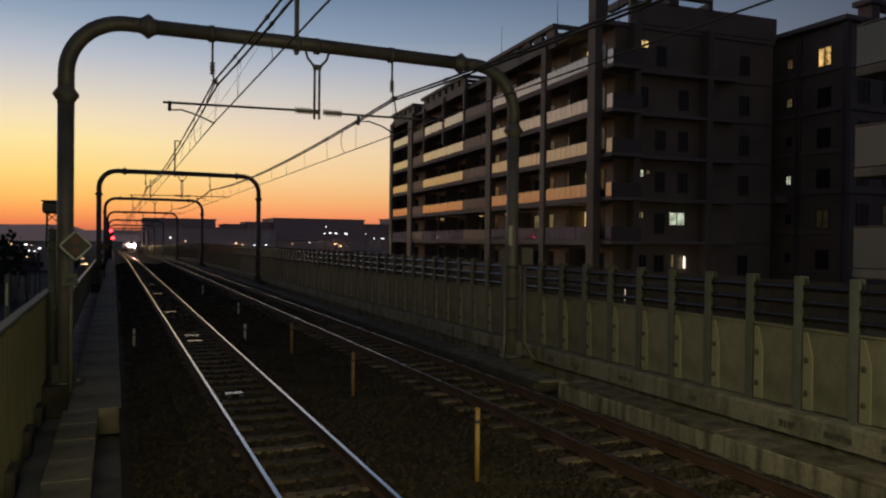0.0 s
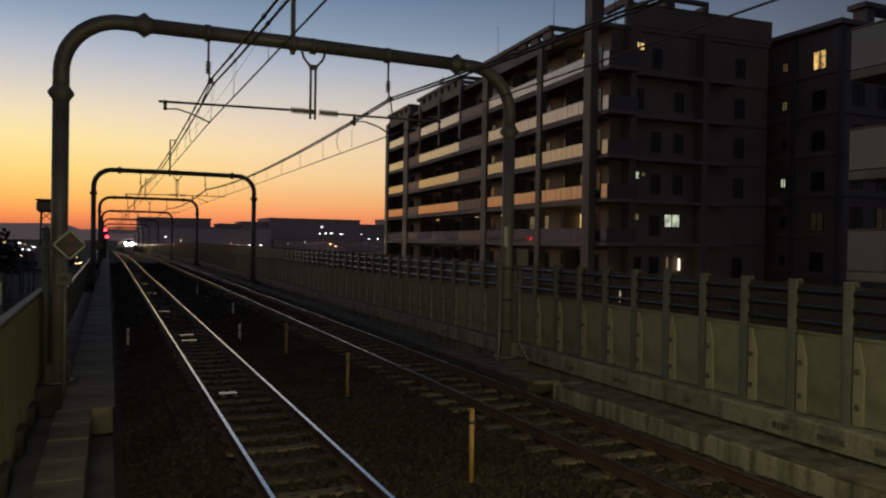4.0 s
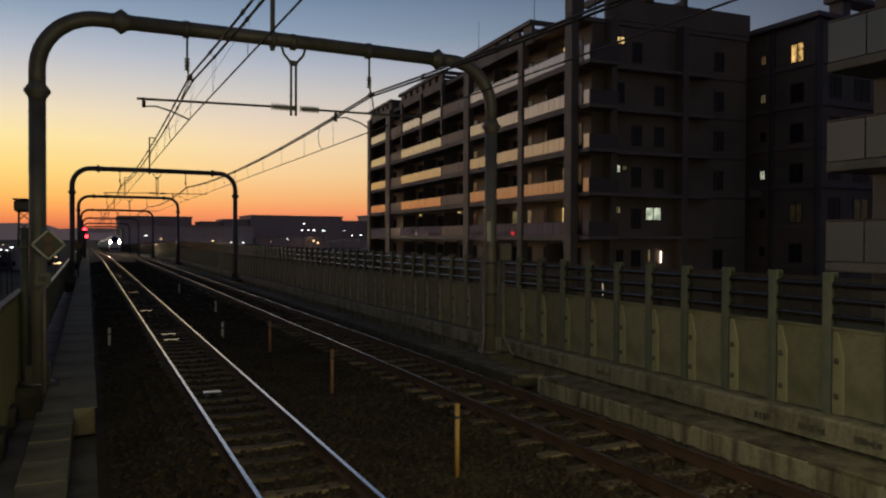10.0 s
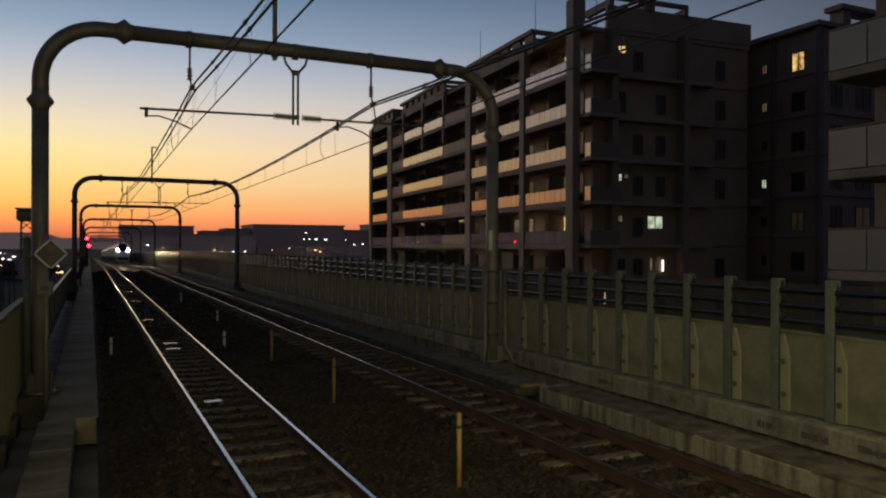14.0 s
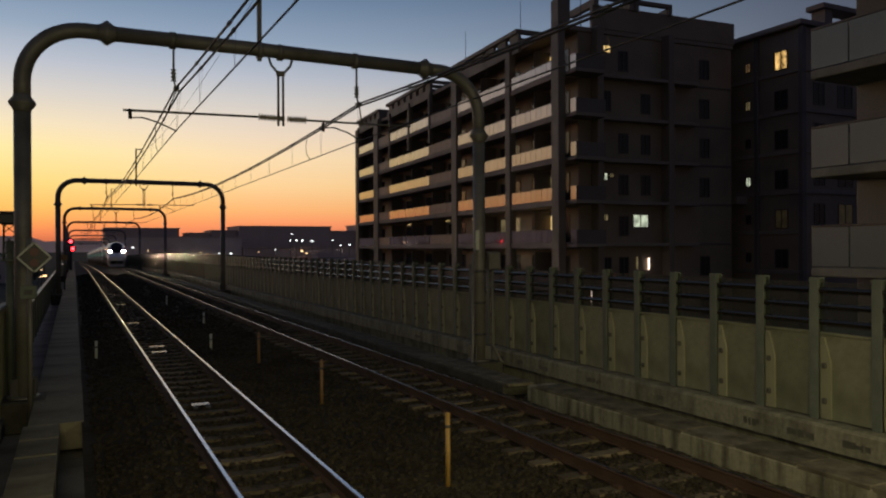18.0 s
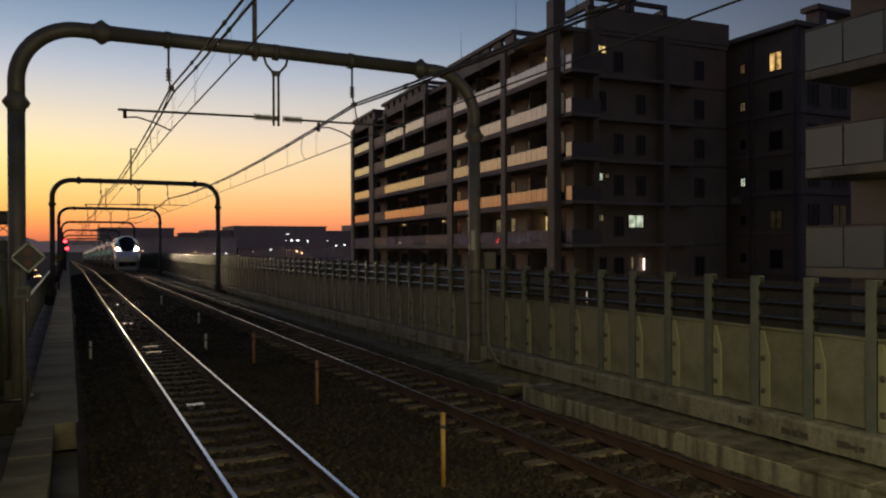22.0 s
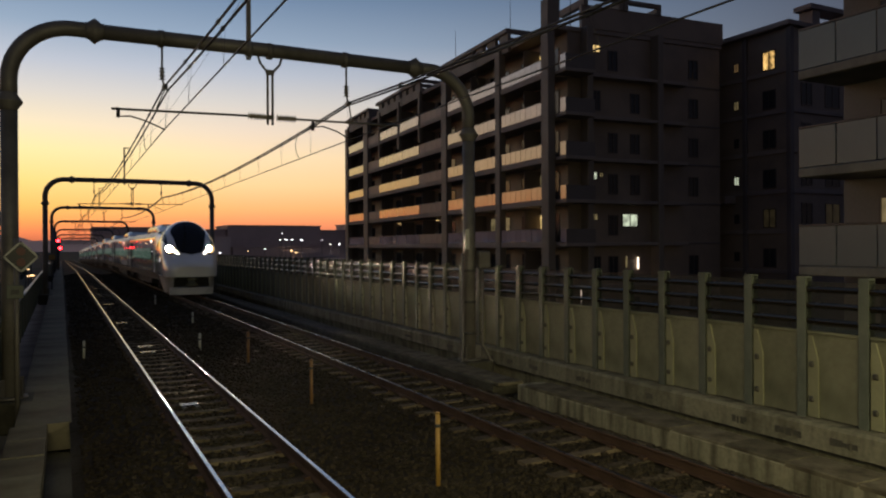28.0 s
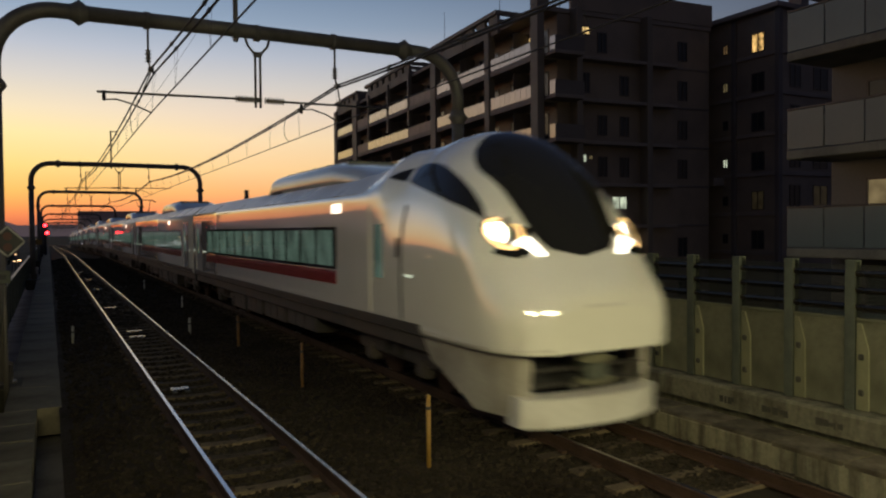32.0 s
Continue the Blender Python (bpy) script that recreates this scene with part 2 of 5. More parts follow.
M = dict(
    ground=material("dark_ground", (0.05, 0.05, 0.045), 0.95, spec=0.05, grain=0.8, patch_size=0.05, second=(0.03, 0.04, 0.03)),
    deck=material("stained_concrete_deck", (0.2, 0.19, 0.17), 0.9, spec=0.1, grain=25, patch_size=0.9, second=(0.11, 0.1, 0.09)),
    ballast=material("rusty_ballast", (0.027, 0.022, 0.015), 0.95, spec=0.06, vary=0.35, grain=26, patch_size=0.7, bump=0.5, second=(0.02, 0.0155, 0.011)),
    sleeper=material("worn_concrete_sleeper", (0.072, 0.057, 0.037), 0.85, spec=0.12, vary=0.45, grain=22, patch_size=4, second=(0.06, 0.045, 0.03), per_piece=0.4),
    railside=material("rusty_rail", (0.055, 0.032, 0.021), 0.8, spec=0.15, vary=0.35, grain=40, patch_size=2),
    railhead=material("polished_rail_head", (0.62, 0.62, 0.64), 0.2, metal=1.0, vary=0.06, grain=4, patch_size=0.5, bump=0.0),
    concrete=material("weathered_concrete", (0.18, 0.168, 0.122), 0.85, spec=0.15, vary=0.4, grain=14, patch_size=3.4, streak=0.3, second=(0.085, 0.08, 0.058), bump=0.5),
    trough=material("damp_concrete_trough", (0.22, 0.203, 0.142), 0.85, spec=0.15, vary=0.4, grain=16, patch_size=5.5, streak=0.1, second=(0.055, 0.05, 0.035), bump=0.5),
    # lids: the dimness of the kerb's top is put into their darker colour
    lid=material("worn_trough_lid", (0.105, 0.092, 0.064), 0.9, spec=0.1, vary=0.4, grain=14, patch_size=2.6, second=(0.045, 0.036, 0.025), bump=0.5, per_piece=0.2),
    walk=material("worn_walkway_slab", (0.14, 0.125, 0.09), 0.92, spec=0.1, vary=0.3, grain=11, patch_size=1.4, second=(0.085, 0.075, 0.055), bump=0.4, per_piece=0.15),
    panel=material("grey_barrier_panel", (0.155, 0.149, 0.1), 0.8, spec=0.15, vary=0.3, grain=9, patch_size=2.2, second=(0.105, 0.105, 0.07), per_piece=0.16),
    post=material("galvanised_post", (0.085, 0.095, 0.078), 0.6, metal=0.1, spec=0.25, vary=0.2, grain=30, patch_size=2.5, second=(0.115, 0.125, 0.1), per_piece=0.12),
    clamp=material("pale_clamp_strip", (0.19, 0.185, 0.11), 0.6, vary=0.15, grain=30, patch_size=3, per_piece=0.15),
    bolt=material("dark_bolt", (0.08, 0.075, 0.06), 0.6, metal=0.5, vary=0.2),
    bar=material("brushed_metal_rail", (0.12, 0.1, 0.07), 0.26, metal=0.95, vary=0.12, grain=30, patch_size=2, per_piece=0.15),
    farhead=material("dull_rail_head", (0.18, 0.155, 0.138), 0.26, metal=1.0, vary=0.15, grain=6, patch_size=0.5, bump=0.0),
    plate=material("dull_steel_plate", (0.07, 0.066, 0.06), 0.2, metal=1.0, vary=0.2, grain=20, patch_size=3, bump=0.0),
    louvre=material("brushed_barrier_rail", (0.26, 0.27, 0.25), 0.4, metal=0.5, vary=0.12, grain=30, patch_size=2, per_piece=0.1),
    acrylic=material("smoked_acrylic", (0.035, 0.038, 0.036), 0.25, vary=0.2, grain=8, patch_size=1, bump=0.02),
    steel=material("grey_painted_steel", (0.12, 0.11, 0.1), 0.55, metal=0.2, vary=0.25, grain=25, patch_size=1.5, second=(0.075, 0.068, 0.06)),
    dark=material("dark_fitting", (0.03, 0.03, 0.03), 0.6, vary=0.2, bump=0.05),
    wire=material("overhead_wire", (0.03, 0.027, 0.025), 0.6, metal=0.4, vary=0.1, bump=0),
    insulator=material("brown_insulator", (0.2, 0.17, 0.13), 0.3, vary=0.15, bump=0),
    leftwall=material("ribbed_left_barrier", (0.14, 0.132, 0.072), 0.75, spec=0.15, vary=0.2, grain=25, patch_size=0.8, second=(0.1, 0.1, 0.055)),
    yellow=material("yellow_marker_paint", (0.2, 0.115, 0.02), 0.6, vary=0.25, grain=30, patch_size=6, second=(0.24, 0.14, 0.035)),
    dullyellow=material("rusty_yellow_paint", (0.15, 0.082, 0.024), 0.7, vary=0.3, grain=30, patch_size=6, second=(0.12, 0.06, 0.025)),
    white=material("weathered_white_paint", (0.34, 0.34, 0.3), 0.6, vary=0.15, grain=25, patch_size=5, second=(0.32, 0.32, 0.28)),
    tile=material("brown_wall_tile", (0.225, 0.172, 0.13), 0.55, vary=0.2, grain=14, patch_size=0.4, second=(0.165, 0.125, 0.098)),
    tiledark=material("dark_wall_tile", (0.125, 0.105, 0.095), 0.6, vary=0.2, grain=12, patch_size=0.35),
    column=material("taupe_column_tile", (0.175, 0.142, 0.113), 0.6, vary=0.15, grain=16, patch_size=0.5),
    slab=material("painted_slab_edge", (0.23, 0.185, 0.16), 0.7, vary=0.15, grain=12, patch_size=0.6),
    slab2=material("grey_slab_edge", (0.17, 0.155, 0.13), 0.75, vary=0.25, grain=12, patch_size=0.9, second=(0.1, 0.094, 0.082)),
    darkconcrete=material("blackened_concrete", (0.06, 0.056, 0.044), 0.9, spec=0.1, vary=0.35, grain=16, patch_size=3),
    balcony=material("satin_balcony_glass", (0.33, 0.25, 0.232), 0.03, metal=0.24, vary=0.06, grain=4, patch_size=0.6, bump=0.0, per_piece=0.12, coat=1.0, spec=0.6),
    balcony2=material("milky_balcony_glass", (0.1, 0.125, 0.135), 0.3, vary=0.08, grain=6, patch_size=0.8, bump=0.0, per_piece=0.08),
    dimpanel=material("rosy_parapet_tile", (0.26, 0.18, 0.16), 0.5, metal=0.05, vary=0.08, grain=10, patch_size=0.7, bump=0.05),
    glass=material("dark_window_glass", (0.03, 0.032, 0.036), 0.12, spec=0.3, vary=0.1, grain=2, patch_size=0.5, bump=0.0),
    frame=material("bronze_window_frame", (0.09, 0.075, 0.065), 0.45, metal=0.5, vary=0.1, bump=0),
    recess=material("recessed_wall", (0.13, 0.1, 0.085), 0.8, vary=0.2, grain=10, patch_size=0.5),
    # far walls: base colours lifted to imitate haze in the air
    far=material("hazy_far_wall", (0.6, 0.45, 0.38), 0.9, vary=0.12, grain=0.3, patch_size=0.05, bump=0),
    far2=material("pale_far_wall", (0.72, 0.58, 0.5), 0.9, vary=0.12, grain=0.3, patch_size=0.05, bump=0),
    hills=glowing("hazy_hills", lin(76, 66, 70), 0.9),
    dulldisc=material("dull_red_paint", (0.09, 0.03, 0.025), 0.6, vary=0.2),
    leaf=material("evening_foliage", (0.035, 0.05, 0.025), 0.8, vary=0.4, grain=6, patch_size=1),
    bark=material("dark_bark", (0.07, 0.05, 0.035), 0.9, vary=0.3),
    train=material("glossy_white_train_paint", (0.82, 0.81, 0.74), 0.12, vary=0.03, grain=3, patch_size=0.35, bump=0.0, second=(0.77, 0.755, 0.69), coat=1.0, spec=0.6),
    roof=material("grey_train_roof", (0.6, 0.62, 0.65), 0.3, vary=0.12, grain=12, patch_size=0.8, second=(0.5, 0.52, 0.55)),
    fairing=material("pale_roof_fairing", (0.5, 0.5, 0.46), 0.22, vary=0.1, grain=10, patch_size=0.8, bump=0.05, coat=0.5),
    cover=material("green_grey_roof_cover", (0.16, 0.17, 0.13), 0.5, vary=0.2, grain=10, patch_size=0.9, second=(0.11, 0.115, 0.09)),
    cover2=material("yellow_green_steel", (0.13, 0.125, 0.08), 0.55, vary=0.25, grain=12, patch_size=3, second=(0.08, 0.08, 0.05)),
    red=material("deep_red_stripe", (0.28, 0.02, 0.03), 0.2, vary=0.06, grain=6, patch_size=0.5, bump=0, coat=0.6),
    blackglass=material("black_windscreen", (0.014, 0.013, 0.01), 0.06, spec=0.3, vary=0.05, grain=2, patch_size=0.5, bump=0.0),
    skirt=material("dusty_white_skirt", (0.55, 0.54, 0.51), 0.45, vary=0.12, grain=12, patch_size=1.1, second=(0.4, 0.38, 0.34)),
    # darker copy of the skirt grey: the flanks' shade is put into the colour
    skirtshade=material("grimy_grey_skirt", (0.34, 0.32, 0.28), 0.55, vary=0.2, grain=12, patch_size=1.3, second=(0.2, 0.18, 0.15)),
    under=material("grimy_underframe", (0.035, 0.032, 0.03), 0.8, vary=0.4, grain=12, patch_size=1.2, second=(0.06, 0.045, 0.035)),
    rubber=material("black_gangway_rubber", (0.02, 0.02, 0.02), 0.8, vary=0.2),
    beam=glowing("headlamp_lens", (1.0, 0.8, 0.5), 17000),
    # glowing rim added round each lens to imitate the lamp's warm halo
    halo=glowing("lit_lamp_reflector", (1.0, 0.62, 0.25), 2.2),
    beam2=glowing("headlamp_lower_lens", (1.0, 0.93, 0.78), 4),
    cabin=lit_glass("lit_train_window", (0.45, 0.72, 0.55), 0.1, (0.3, 1.6, 1.0)),
    destination=glowing("lit_side_display", (1.0, 0.8, 0.62), 2.2),
    warm=lit_glass("warm_lit_window", (1.0, 0.68, 0.26), 0.9),
    pale=lit_glass("pale_lit_window", (0.85, 0.95, 0.7), 0.55),
    dim=lit_glass("dim_lit_window", (0.8, 0.62, 0.3), 0.16),
    curtain=lit_glass("curtained_warm_window", (1.0, 0.6, 0.2), 0.85, (3.0, 2.2, 1.4), 0.0),
    lowlit=lit_glass("low_lit_window", (0.9, 0.55, 0.25), 0.1),
    faint=lit_glass("faint_lit_window", (0.8, 0.6, 0.3), 0.014),
    signal=glowing("red_signal_lens", (1.0, 0.018, 0.025), 16),
    lampwhite=glowing("cool_lamp", (0.95, 0.97, 1.0), 4),
    litstem=glowing("lit_lamp_stem", (1.0, 0.75, 0.62), 1.1),
    lampbright=glowing("bright_cool_lamp", (1.0, 0.98, 0.92), 14),
    lampwarm=glowing("sodium_lamp", (1.0, 0.6, 0.28), 3.5),
)
lacquer(M["train"], 2.7)
lacquer(M["balcony"], 1.6)
M["cabin"].node_tree.nodes["Principled BSDF"].inputs["Base Color"].default_value = (0.02, 0.03, 0.025, 1)
M["cabin"].node_tree.nodes["Principled BSDF"].inputs["Roughness"].default_value = 0.06
M["acrylic"].node_tree.nodes["Principled BSDF"].inputs["Alpha"].default_value = 0.35
lacquer(M["red"], 1.9)


# ---- mesh helpers ----
def mesh_object(name, bm, mats, parent=None, label="", smooth=False):
    data = bpy.data.meshes.new(name)
    bmesh.ops.recalc_face_normals(bm, faces=bm.faces)
    bm.to_mesh(data)
    bm.free()
    for m in (mats if isinstance(mats, (list, tuple)) else [mats]):
        data.materials.append(m)
    if smooth:
        data.shade_smooth()
    ob = new(name, data)
    if parent:
        ob.parent = parent
    if label:
        tagged(ob, label)
    return ob


def part(name, bm, mat, parent, label="", smooth=False):
    return mesh_object(name, bm, mat, parent, label, smooth)


def again(ob, parent, at, name=None):
    """One more piece on the same mesh."""
    o = new(name or ob.name.split(".")[0], ob.data)
    o.parent = parent
    o.location = at
    return o


def thing(name, label, category, at=(0, 0, 0), group="", kind=""):
    ob = new(name)
    ob.empty_display_size = 0.2
    ob.location = at
    return tagged(ob, label, category, group, kind)


def add_box(bm, x0, x1, y0, y1, z0, z1, bevel=0.0, m=None, slot=0):
    old = set(bm.faces)
    v = [bm.verts.new((x, y, z)) for x in (x0, x1) for y in (y0, y1) for z in (z0, z1)]
    for q in ((0, 1, 3, 2), (4, 6, 7, 5), (0, 4, 5, 1), (2, 3, 7, 6), (0, 2, 6, 4), (1, 5, 7, 3)):
        f = bm.faces.new([v[i] for i in q])
        f.material_index = slot
    if bevel:
        es = {e for x in v for e in x.link_edges}
        r = bmesh.ops.bevel(bm, geom=list(es), offset=bevel, segments=1, affect="EDGES")
        for f in r["faces"]:
            f.material_index = slot
        v = list({x for f in bm.faces if f not in old for x in f.verts})
    if m is not None:
        bmesh.ops.transform(bm, matrix=m, verts=v)
    return v


def box(x0, x1, y0, y1, z0, z1, bevel=0.0):
    bm = bmesh.new()
    add_box(bm, x0, x1, y0, y1, z0, z1, bevel)
    return bm


def add_tube(bm, pts, r, sides=8, caps=True, slot=0):
    """A round bar along the points; r is one radius or one for each point."""
    pts = [Vector(p) for p in pts]
    rs = r if isinstance(r, (list, tuple)) else [r] * len(pts)
    rings, side = [], None
    for i, p in enumerate(pts):
        d = (pts[min(i + 1, len(pts) - 1)] - pts[max(i - 1, 0)]).normalized()
        if side is None or abs(d.dot(side)) > 0.95:
            side = Vector((0, 0, 1)) if abs(d.z) < 0.9 else Vector((1, 0, 0))
        a = d.cross(side).normalized()
        b = a.cross(d).normalized()
        side = b
        rings.append([bm.verts.new(p + rs[i] * (math.cos(2 * math.pi * k / sides) * a + math.sin(2 * math.pi * k / sides) * b)) for k in range(sides)])
    for p, q in zip(rings, rings[1:]):
        for k in range(sides):
            f = bm.faces.new((p[k], p[(k + 1) % sides], q[(k + 1) % sides], q[k]))
            f.material_index = slot
            f.smooth = True
    if caps:
        for ring in (rings[0], rings[-1]):
            bm.faces.new(ring).material_index = slot
    return rings


def tube(pts, r, sides=8):
    bm = bmesh.new()
    add_tube(bm, pts, r, sides)
    return bm


def extrude_profile(profile, stations, closed=True):
    """A profile of (x, z) drawn along y through stations of (y, rise)."""
    bm = bmesh.new()
    rings = [[bm.verts.new((x, y, z + dz)) for x, z in profile] for y, dz in stations]
    n = len(profile)
    for p, q in zip(rings, rings[1:]):
        for k in range(n if closed else n - 1):
            bm.faces.new((p[k], p[(k + 1) % n], q[(k + 1) % n], q[k]))
    if closed:
        bm.faces.new(rings[0])
        bm.faces.new(rings[-1])
    return bm


def from_arrays(name, verts, faces, mat):
    data = bpy.data.meshes.new(name)
    data.from_pydata(verts, [], faces)
    data.materials.append(mat)
    return new(name, data)


LINE = [(-14.0, 0.0), (40.0, 0.0), (GRADE_START, 0.0), (540.0, grade(540.0))]


# ---- ground, viaduct and tracks ----
GROUND_Z = -7.5
bm = bmesh.new()
bmesh.ops.create_grid(bm, x_segments=40, y_segments=40, size=2600, matrix=Matrix.Translation((0, 1500, GROUND_Z)))
tagged(mesh_object("ground", bm, M["ground"]), "dark evening ground of the town below the viaduct", "ground", kind="structure")

deck = extrude_profile([(-1.7, -0.9), (10.6, -0.9), (10.6, -2.2), (-1.7, -2.2)], LINE)
tagged(mesh_object("viaduct_deck", deck, M["deck"]), "stained concrete viaduct deck under the tracks", "viaduct", kind="structure")
for n, y in enumerate(range(-10, 540, 20)):
    bm = bmesh.new()
    add_box(bm, -0.6, 0.8, y - 0.7, y + 0.7, GROUND_Z, -2.2 + grade(y + 20), 0.08)
    add_box(bm, 8.4, 9.8, y - 0.7, y + 0.7, GROUND_Z, -2.2 + grade(y + 20), 0.08)
    tagged(mesh_object("viaduct_pier", bm, M["deck"]), "concrete viaduct pier standing on the ground", "pier", "viaduct piers", "structure")


def ballast_height(x, y):
    shoulder = 0.0 if 0.75 < x < 7.3 else (0.12 * min(1.0, (0.75 - x) / 0.4) if x < 0.75 else 0.38 * min(1.0, (x - 7.3) / 0.85))
    heap = 0.055 if 0.72 < abs(x - NEAR_TRACK) < 1.2 else 0.0
    mid = 0.05 * math.exp(-((x - 4.19) / 0.6) ** 2)
    return -0.185 - shoulder - mid + heap + 0.02 * noise.noise((x * 1.3, y * 1.3, 0.0)) + grade(y)


def ballast_bed():
    xs = np.linspace(0.1, 8.75, 110)
    ys = np.concatenate([np.arange(-14, 6, 1.0), np.arange(6, 30, 0.085), np.arange(30, 70, 0.4), np.arange(70, 544, 4.0)])
    verts, faces = [], []
    for j, y in enumerate(ys):
        for i, x in enumerate(xs):
            lump = 0.022 * noise.noise((x * 11, y * 11, 3.0)) if 5 < y < 32 else 0.0
            verts.append((x, y, ballast_height(x, y) + lump))
    n = len(xs)
    for j in range(len(ys) - 1):
        for i in range(n - 1):
            a = j * n + i
            faces.append((a, a + 1, a + n + 1, a + n))
    ob = from_arrays("ballast_bed", verts, faces, M["ballast"])
    return tagged(ob, "rusty brown stone ballast bed between the tracks", "ballast", kind="structure")


ballast_bed()


def ballast_stones(count, y0, y1, small, large, seed):
    """Loose stones on the bed, small uneven blocks."""
    rng = np.random.default_rng(seed)
    cube = np.array([(x, y, z) for x in (-1, 1) for y in (-1, 1) for z in (-1, 1)], float)
    quads = ((0, 1, 3, 2), (4, 6, 7, 5), (0, 4, 5, 1), (2, 3, 7, 6), (0, 2, 6, 4), (1, 5, 7, 3))
    verts, faces = [], []
    for k in range(count):
        y = y0 + (y1 - y0) * rng.random() ** 1.5
        x = rng.uniform(0.25, 8.3)
        if any(abs(abs(x - c) - 0.565) < 0.1 for c in (NEAR_TRACK, FAR_TRACK)):
            continue
        size = rng.uniform(small, large)
        p = cube * rng.uniform(0.55, 1.0, (8, 3)) * size
        a = rng.uniform(0, 6.28)
        c, s = math.cos(a), math.sin(a)
        z = ballast_height(x, y) + 0.008
        base = len(verts)
        verts += [(x + c * u - s * v, y + s * u + c * v, z + w) for u, v, w in p]
        faces += [tuple(base + i for i in q) for q in quads]
    m = M["ballast"].copy()
    m.name = "loose_ballast"
    n, l = m.node_tree.nodes, m.node_tree.links
    geo, mr, tone = n.new("ShaderNodeNewGeometry"), n.new("ShaderNodeMapRange"), n.new("ShaderNodeVectorMath")
    mr.inputs["To Min"].default_value, mr.inputs["To Max"].default_value = 0.65, 1.45
    tone.operation = "SCALE"
    p = n["Principled BSDF"]
    source = p.inputs["Base Color"].links[0].from_socket
    l.new(geo.outputs["Random Per Island"], mr.inputs[0])
    l.new(source, tone.inputs[0])
    l.new(mr.outputs[0], tone.inputs["Scale"])
    l.new(tone.outputs[0], p.inputs["Base Color"])
    ob = from_arrays("ballast_stones", verts, faces, m)
    tagged(ob, "loose angular brown stones lying on the ballast", "stones", kind="stuff")


ballast_stones(26000, 5.5, 26.5, 0.016, 0.036, 7)
ballast_stones(15000, 24.0, 90.0, 0.03, 0.06, 8)

RAIL = [(-0.022, 0.0), (0.022, 0.0), (0.0325, -0.01), (0.0325, -0.03), (0.009, -0.045), (0.009, -0.125), (0.062, -0.14), (0.062, -0.15),
        (-0.062, -0.15), (-0.062, -0.14), (-0.009, -0.125), (-0.009, -0.045), (-0.0325, -0.03), (-0.0325, -0.01)]


def sleeper_mesh():
    bm = bmesh.new()
    for x0, x1, z in ((-1.0, -0.3, -0.145), (-0.3, 0.3, -0.155), (0.3, 1.0, -0.145)):
        v = add_box(bm, x0, x1, -0.13, 0.13, -0.3, z)
        for q in v:
            if q.co.z > -0.2:
                q.co.y *= 0.72
    for s in (-1, 1):
        for d in (-0.1, 0.1):
            add_box(bm, s * 0.565 + d - 0.035, s * 0.565 + d + 0.035, -0.05, 0.05, -0.15, -0.115, slot=1)
    return bm


def track(name, x, label, head):
    t = thing(name, label, "railway track", (x, 0, 0), "railway tracks", "structure")
    for s in (-1, 1):
        bm = extrude_profile([(s * GAUGE / 2 + a, b) for a, b in RAIL], LINE)
        for f in bm.faces:
            c = f.calc_center_median()
            f.normal_update()
            if abs(f.normal.z) > 0.9 and c.z - grade(c.y) > -0.02:
                f.material_index = 1
        part("rail", bm, [M["railside"], head], t, "steel rail with a polished head and rusty sides")
    pitch = 0.64
    first = part("sleeper", sleeper_mesh(), [M["sleeper"], M["railside"]], t, "worn concrete sleeper half sunk in ballast")
    first.location = (0, 1.0, 0)
    y = 1.0 + pitch
    while y < 70:
        again(first, t, (random.uniform(-0.01, 0.01), y + random.uniform(-0.015, 0.015), 0)).rotation_euler.z = random.uniform(-0.01, 0.01)
        y += pitch
    bm = bmesh.new()
    while y < 320:
        add_box(bm, -1.0, 1.0, y - 0.1, y + 0.1, -0.3 + grade(y), -0.15 + grade(y))
        y += pitch
    tagged(part("far_sleepers", bm, M["sleeper"], t), kind="stuff")
    return t


near_track = track("railway_track", NEAR_TRACK, "near railway track of polished rails on concrete sleepers", M["railhead"])
far_track = track("railway_track", FAR_TRACK, "far railway track that the express train runs on", M["farhead"])


def transponder(x, y, size):
    t = thing("track_transponder", "flat pale signalling plate bolted between the rails", "transponder", (x, y, -0.15), "plates between the rails")
    part("plate", box(-size, size, -0.11, 0.11, 0.03, 0.045, 0.006), M["plate"], t)
    for s in (-1, 1):
        part("bracket", box(s * size * 0.7 - 0.03, s * size * 0.7 + 0.03, -0.22, 0.22, 0.0, 0.03), M["dark"], t)


for x, y, s in ((2.06, 22.2, 0.19), (2.02, 21.0, 0.19), (1.98, 13.6, 0.15), (2.05, 39.7, 0.22), (1.95, 29.6, 0.2), (2.0, 48.0, 0.2), (2.0, 57.0, 0.2)):
    transponder(x, y, s)

# ---- right-hand side: concrete trough, parapet and barrier ----
def stretch(y0, y1):
    ys = sorted({y0, y1} | {y for y, _ in LINE if y0 < y < y1})
    return [(y, grade(y)) for y in ys]


# beyond y = 13.7 the same kerb takes a much darker concrete
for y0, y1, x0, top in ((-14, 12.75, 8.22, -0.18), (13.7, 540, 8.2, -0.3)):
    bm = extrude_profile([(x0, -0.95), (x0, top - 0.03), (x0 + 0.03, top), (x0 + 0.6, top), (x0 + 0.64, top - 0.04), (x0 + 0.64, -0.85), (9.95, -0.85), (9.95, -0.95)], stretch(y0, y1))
    tagged(mesh_object("trough_wall", bm, M["trough" if y0 < 0 else "darkconcrete"]), "stained concrete kerb of the cable trough beside the track", "kerb", kind="structure")
trough = thing("cable_trough", "row of worn concrete cable trough lids on the kerb beside the track", "cable trough", (0, 0, 0), kind="structure")
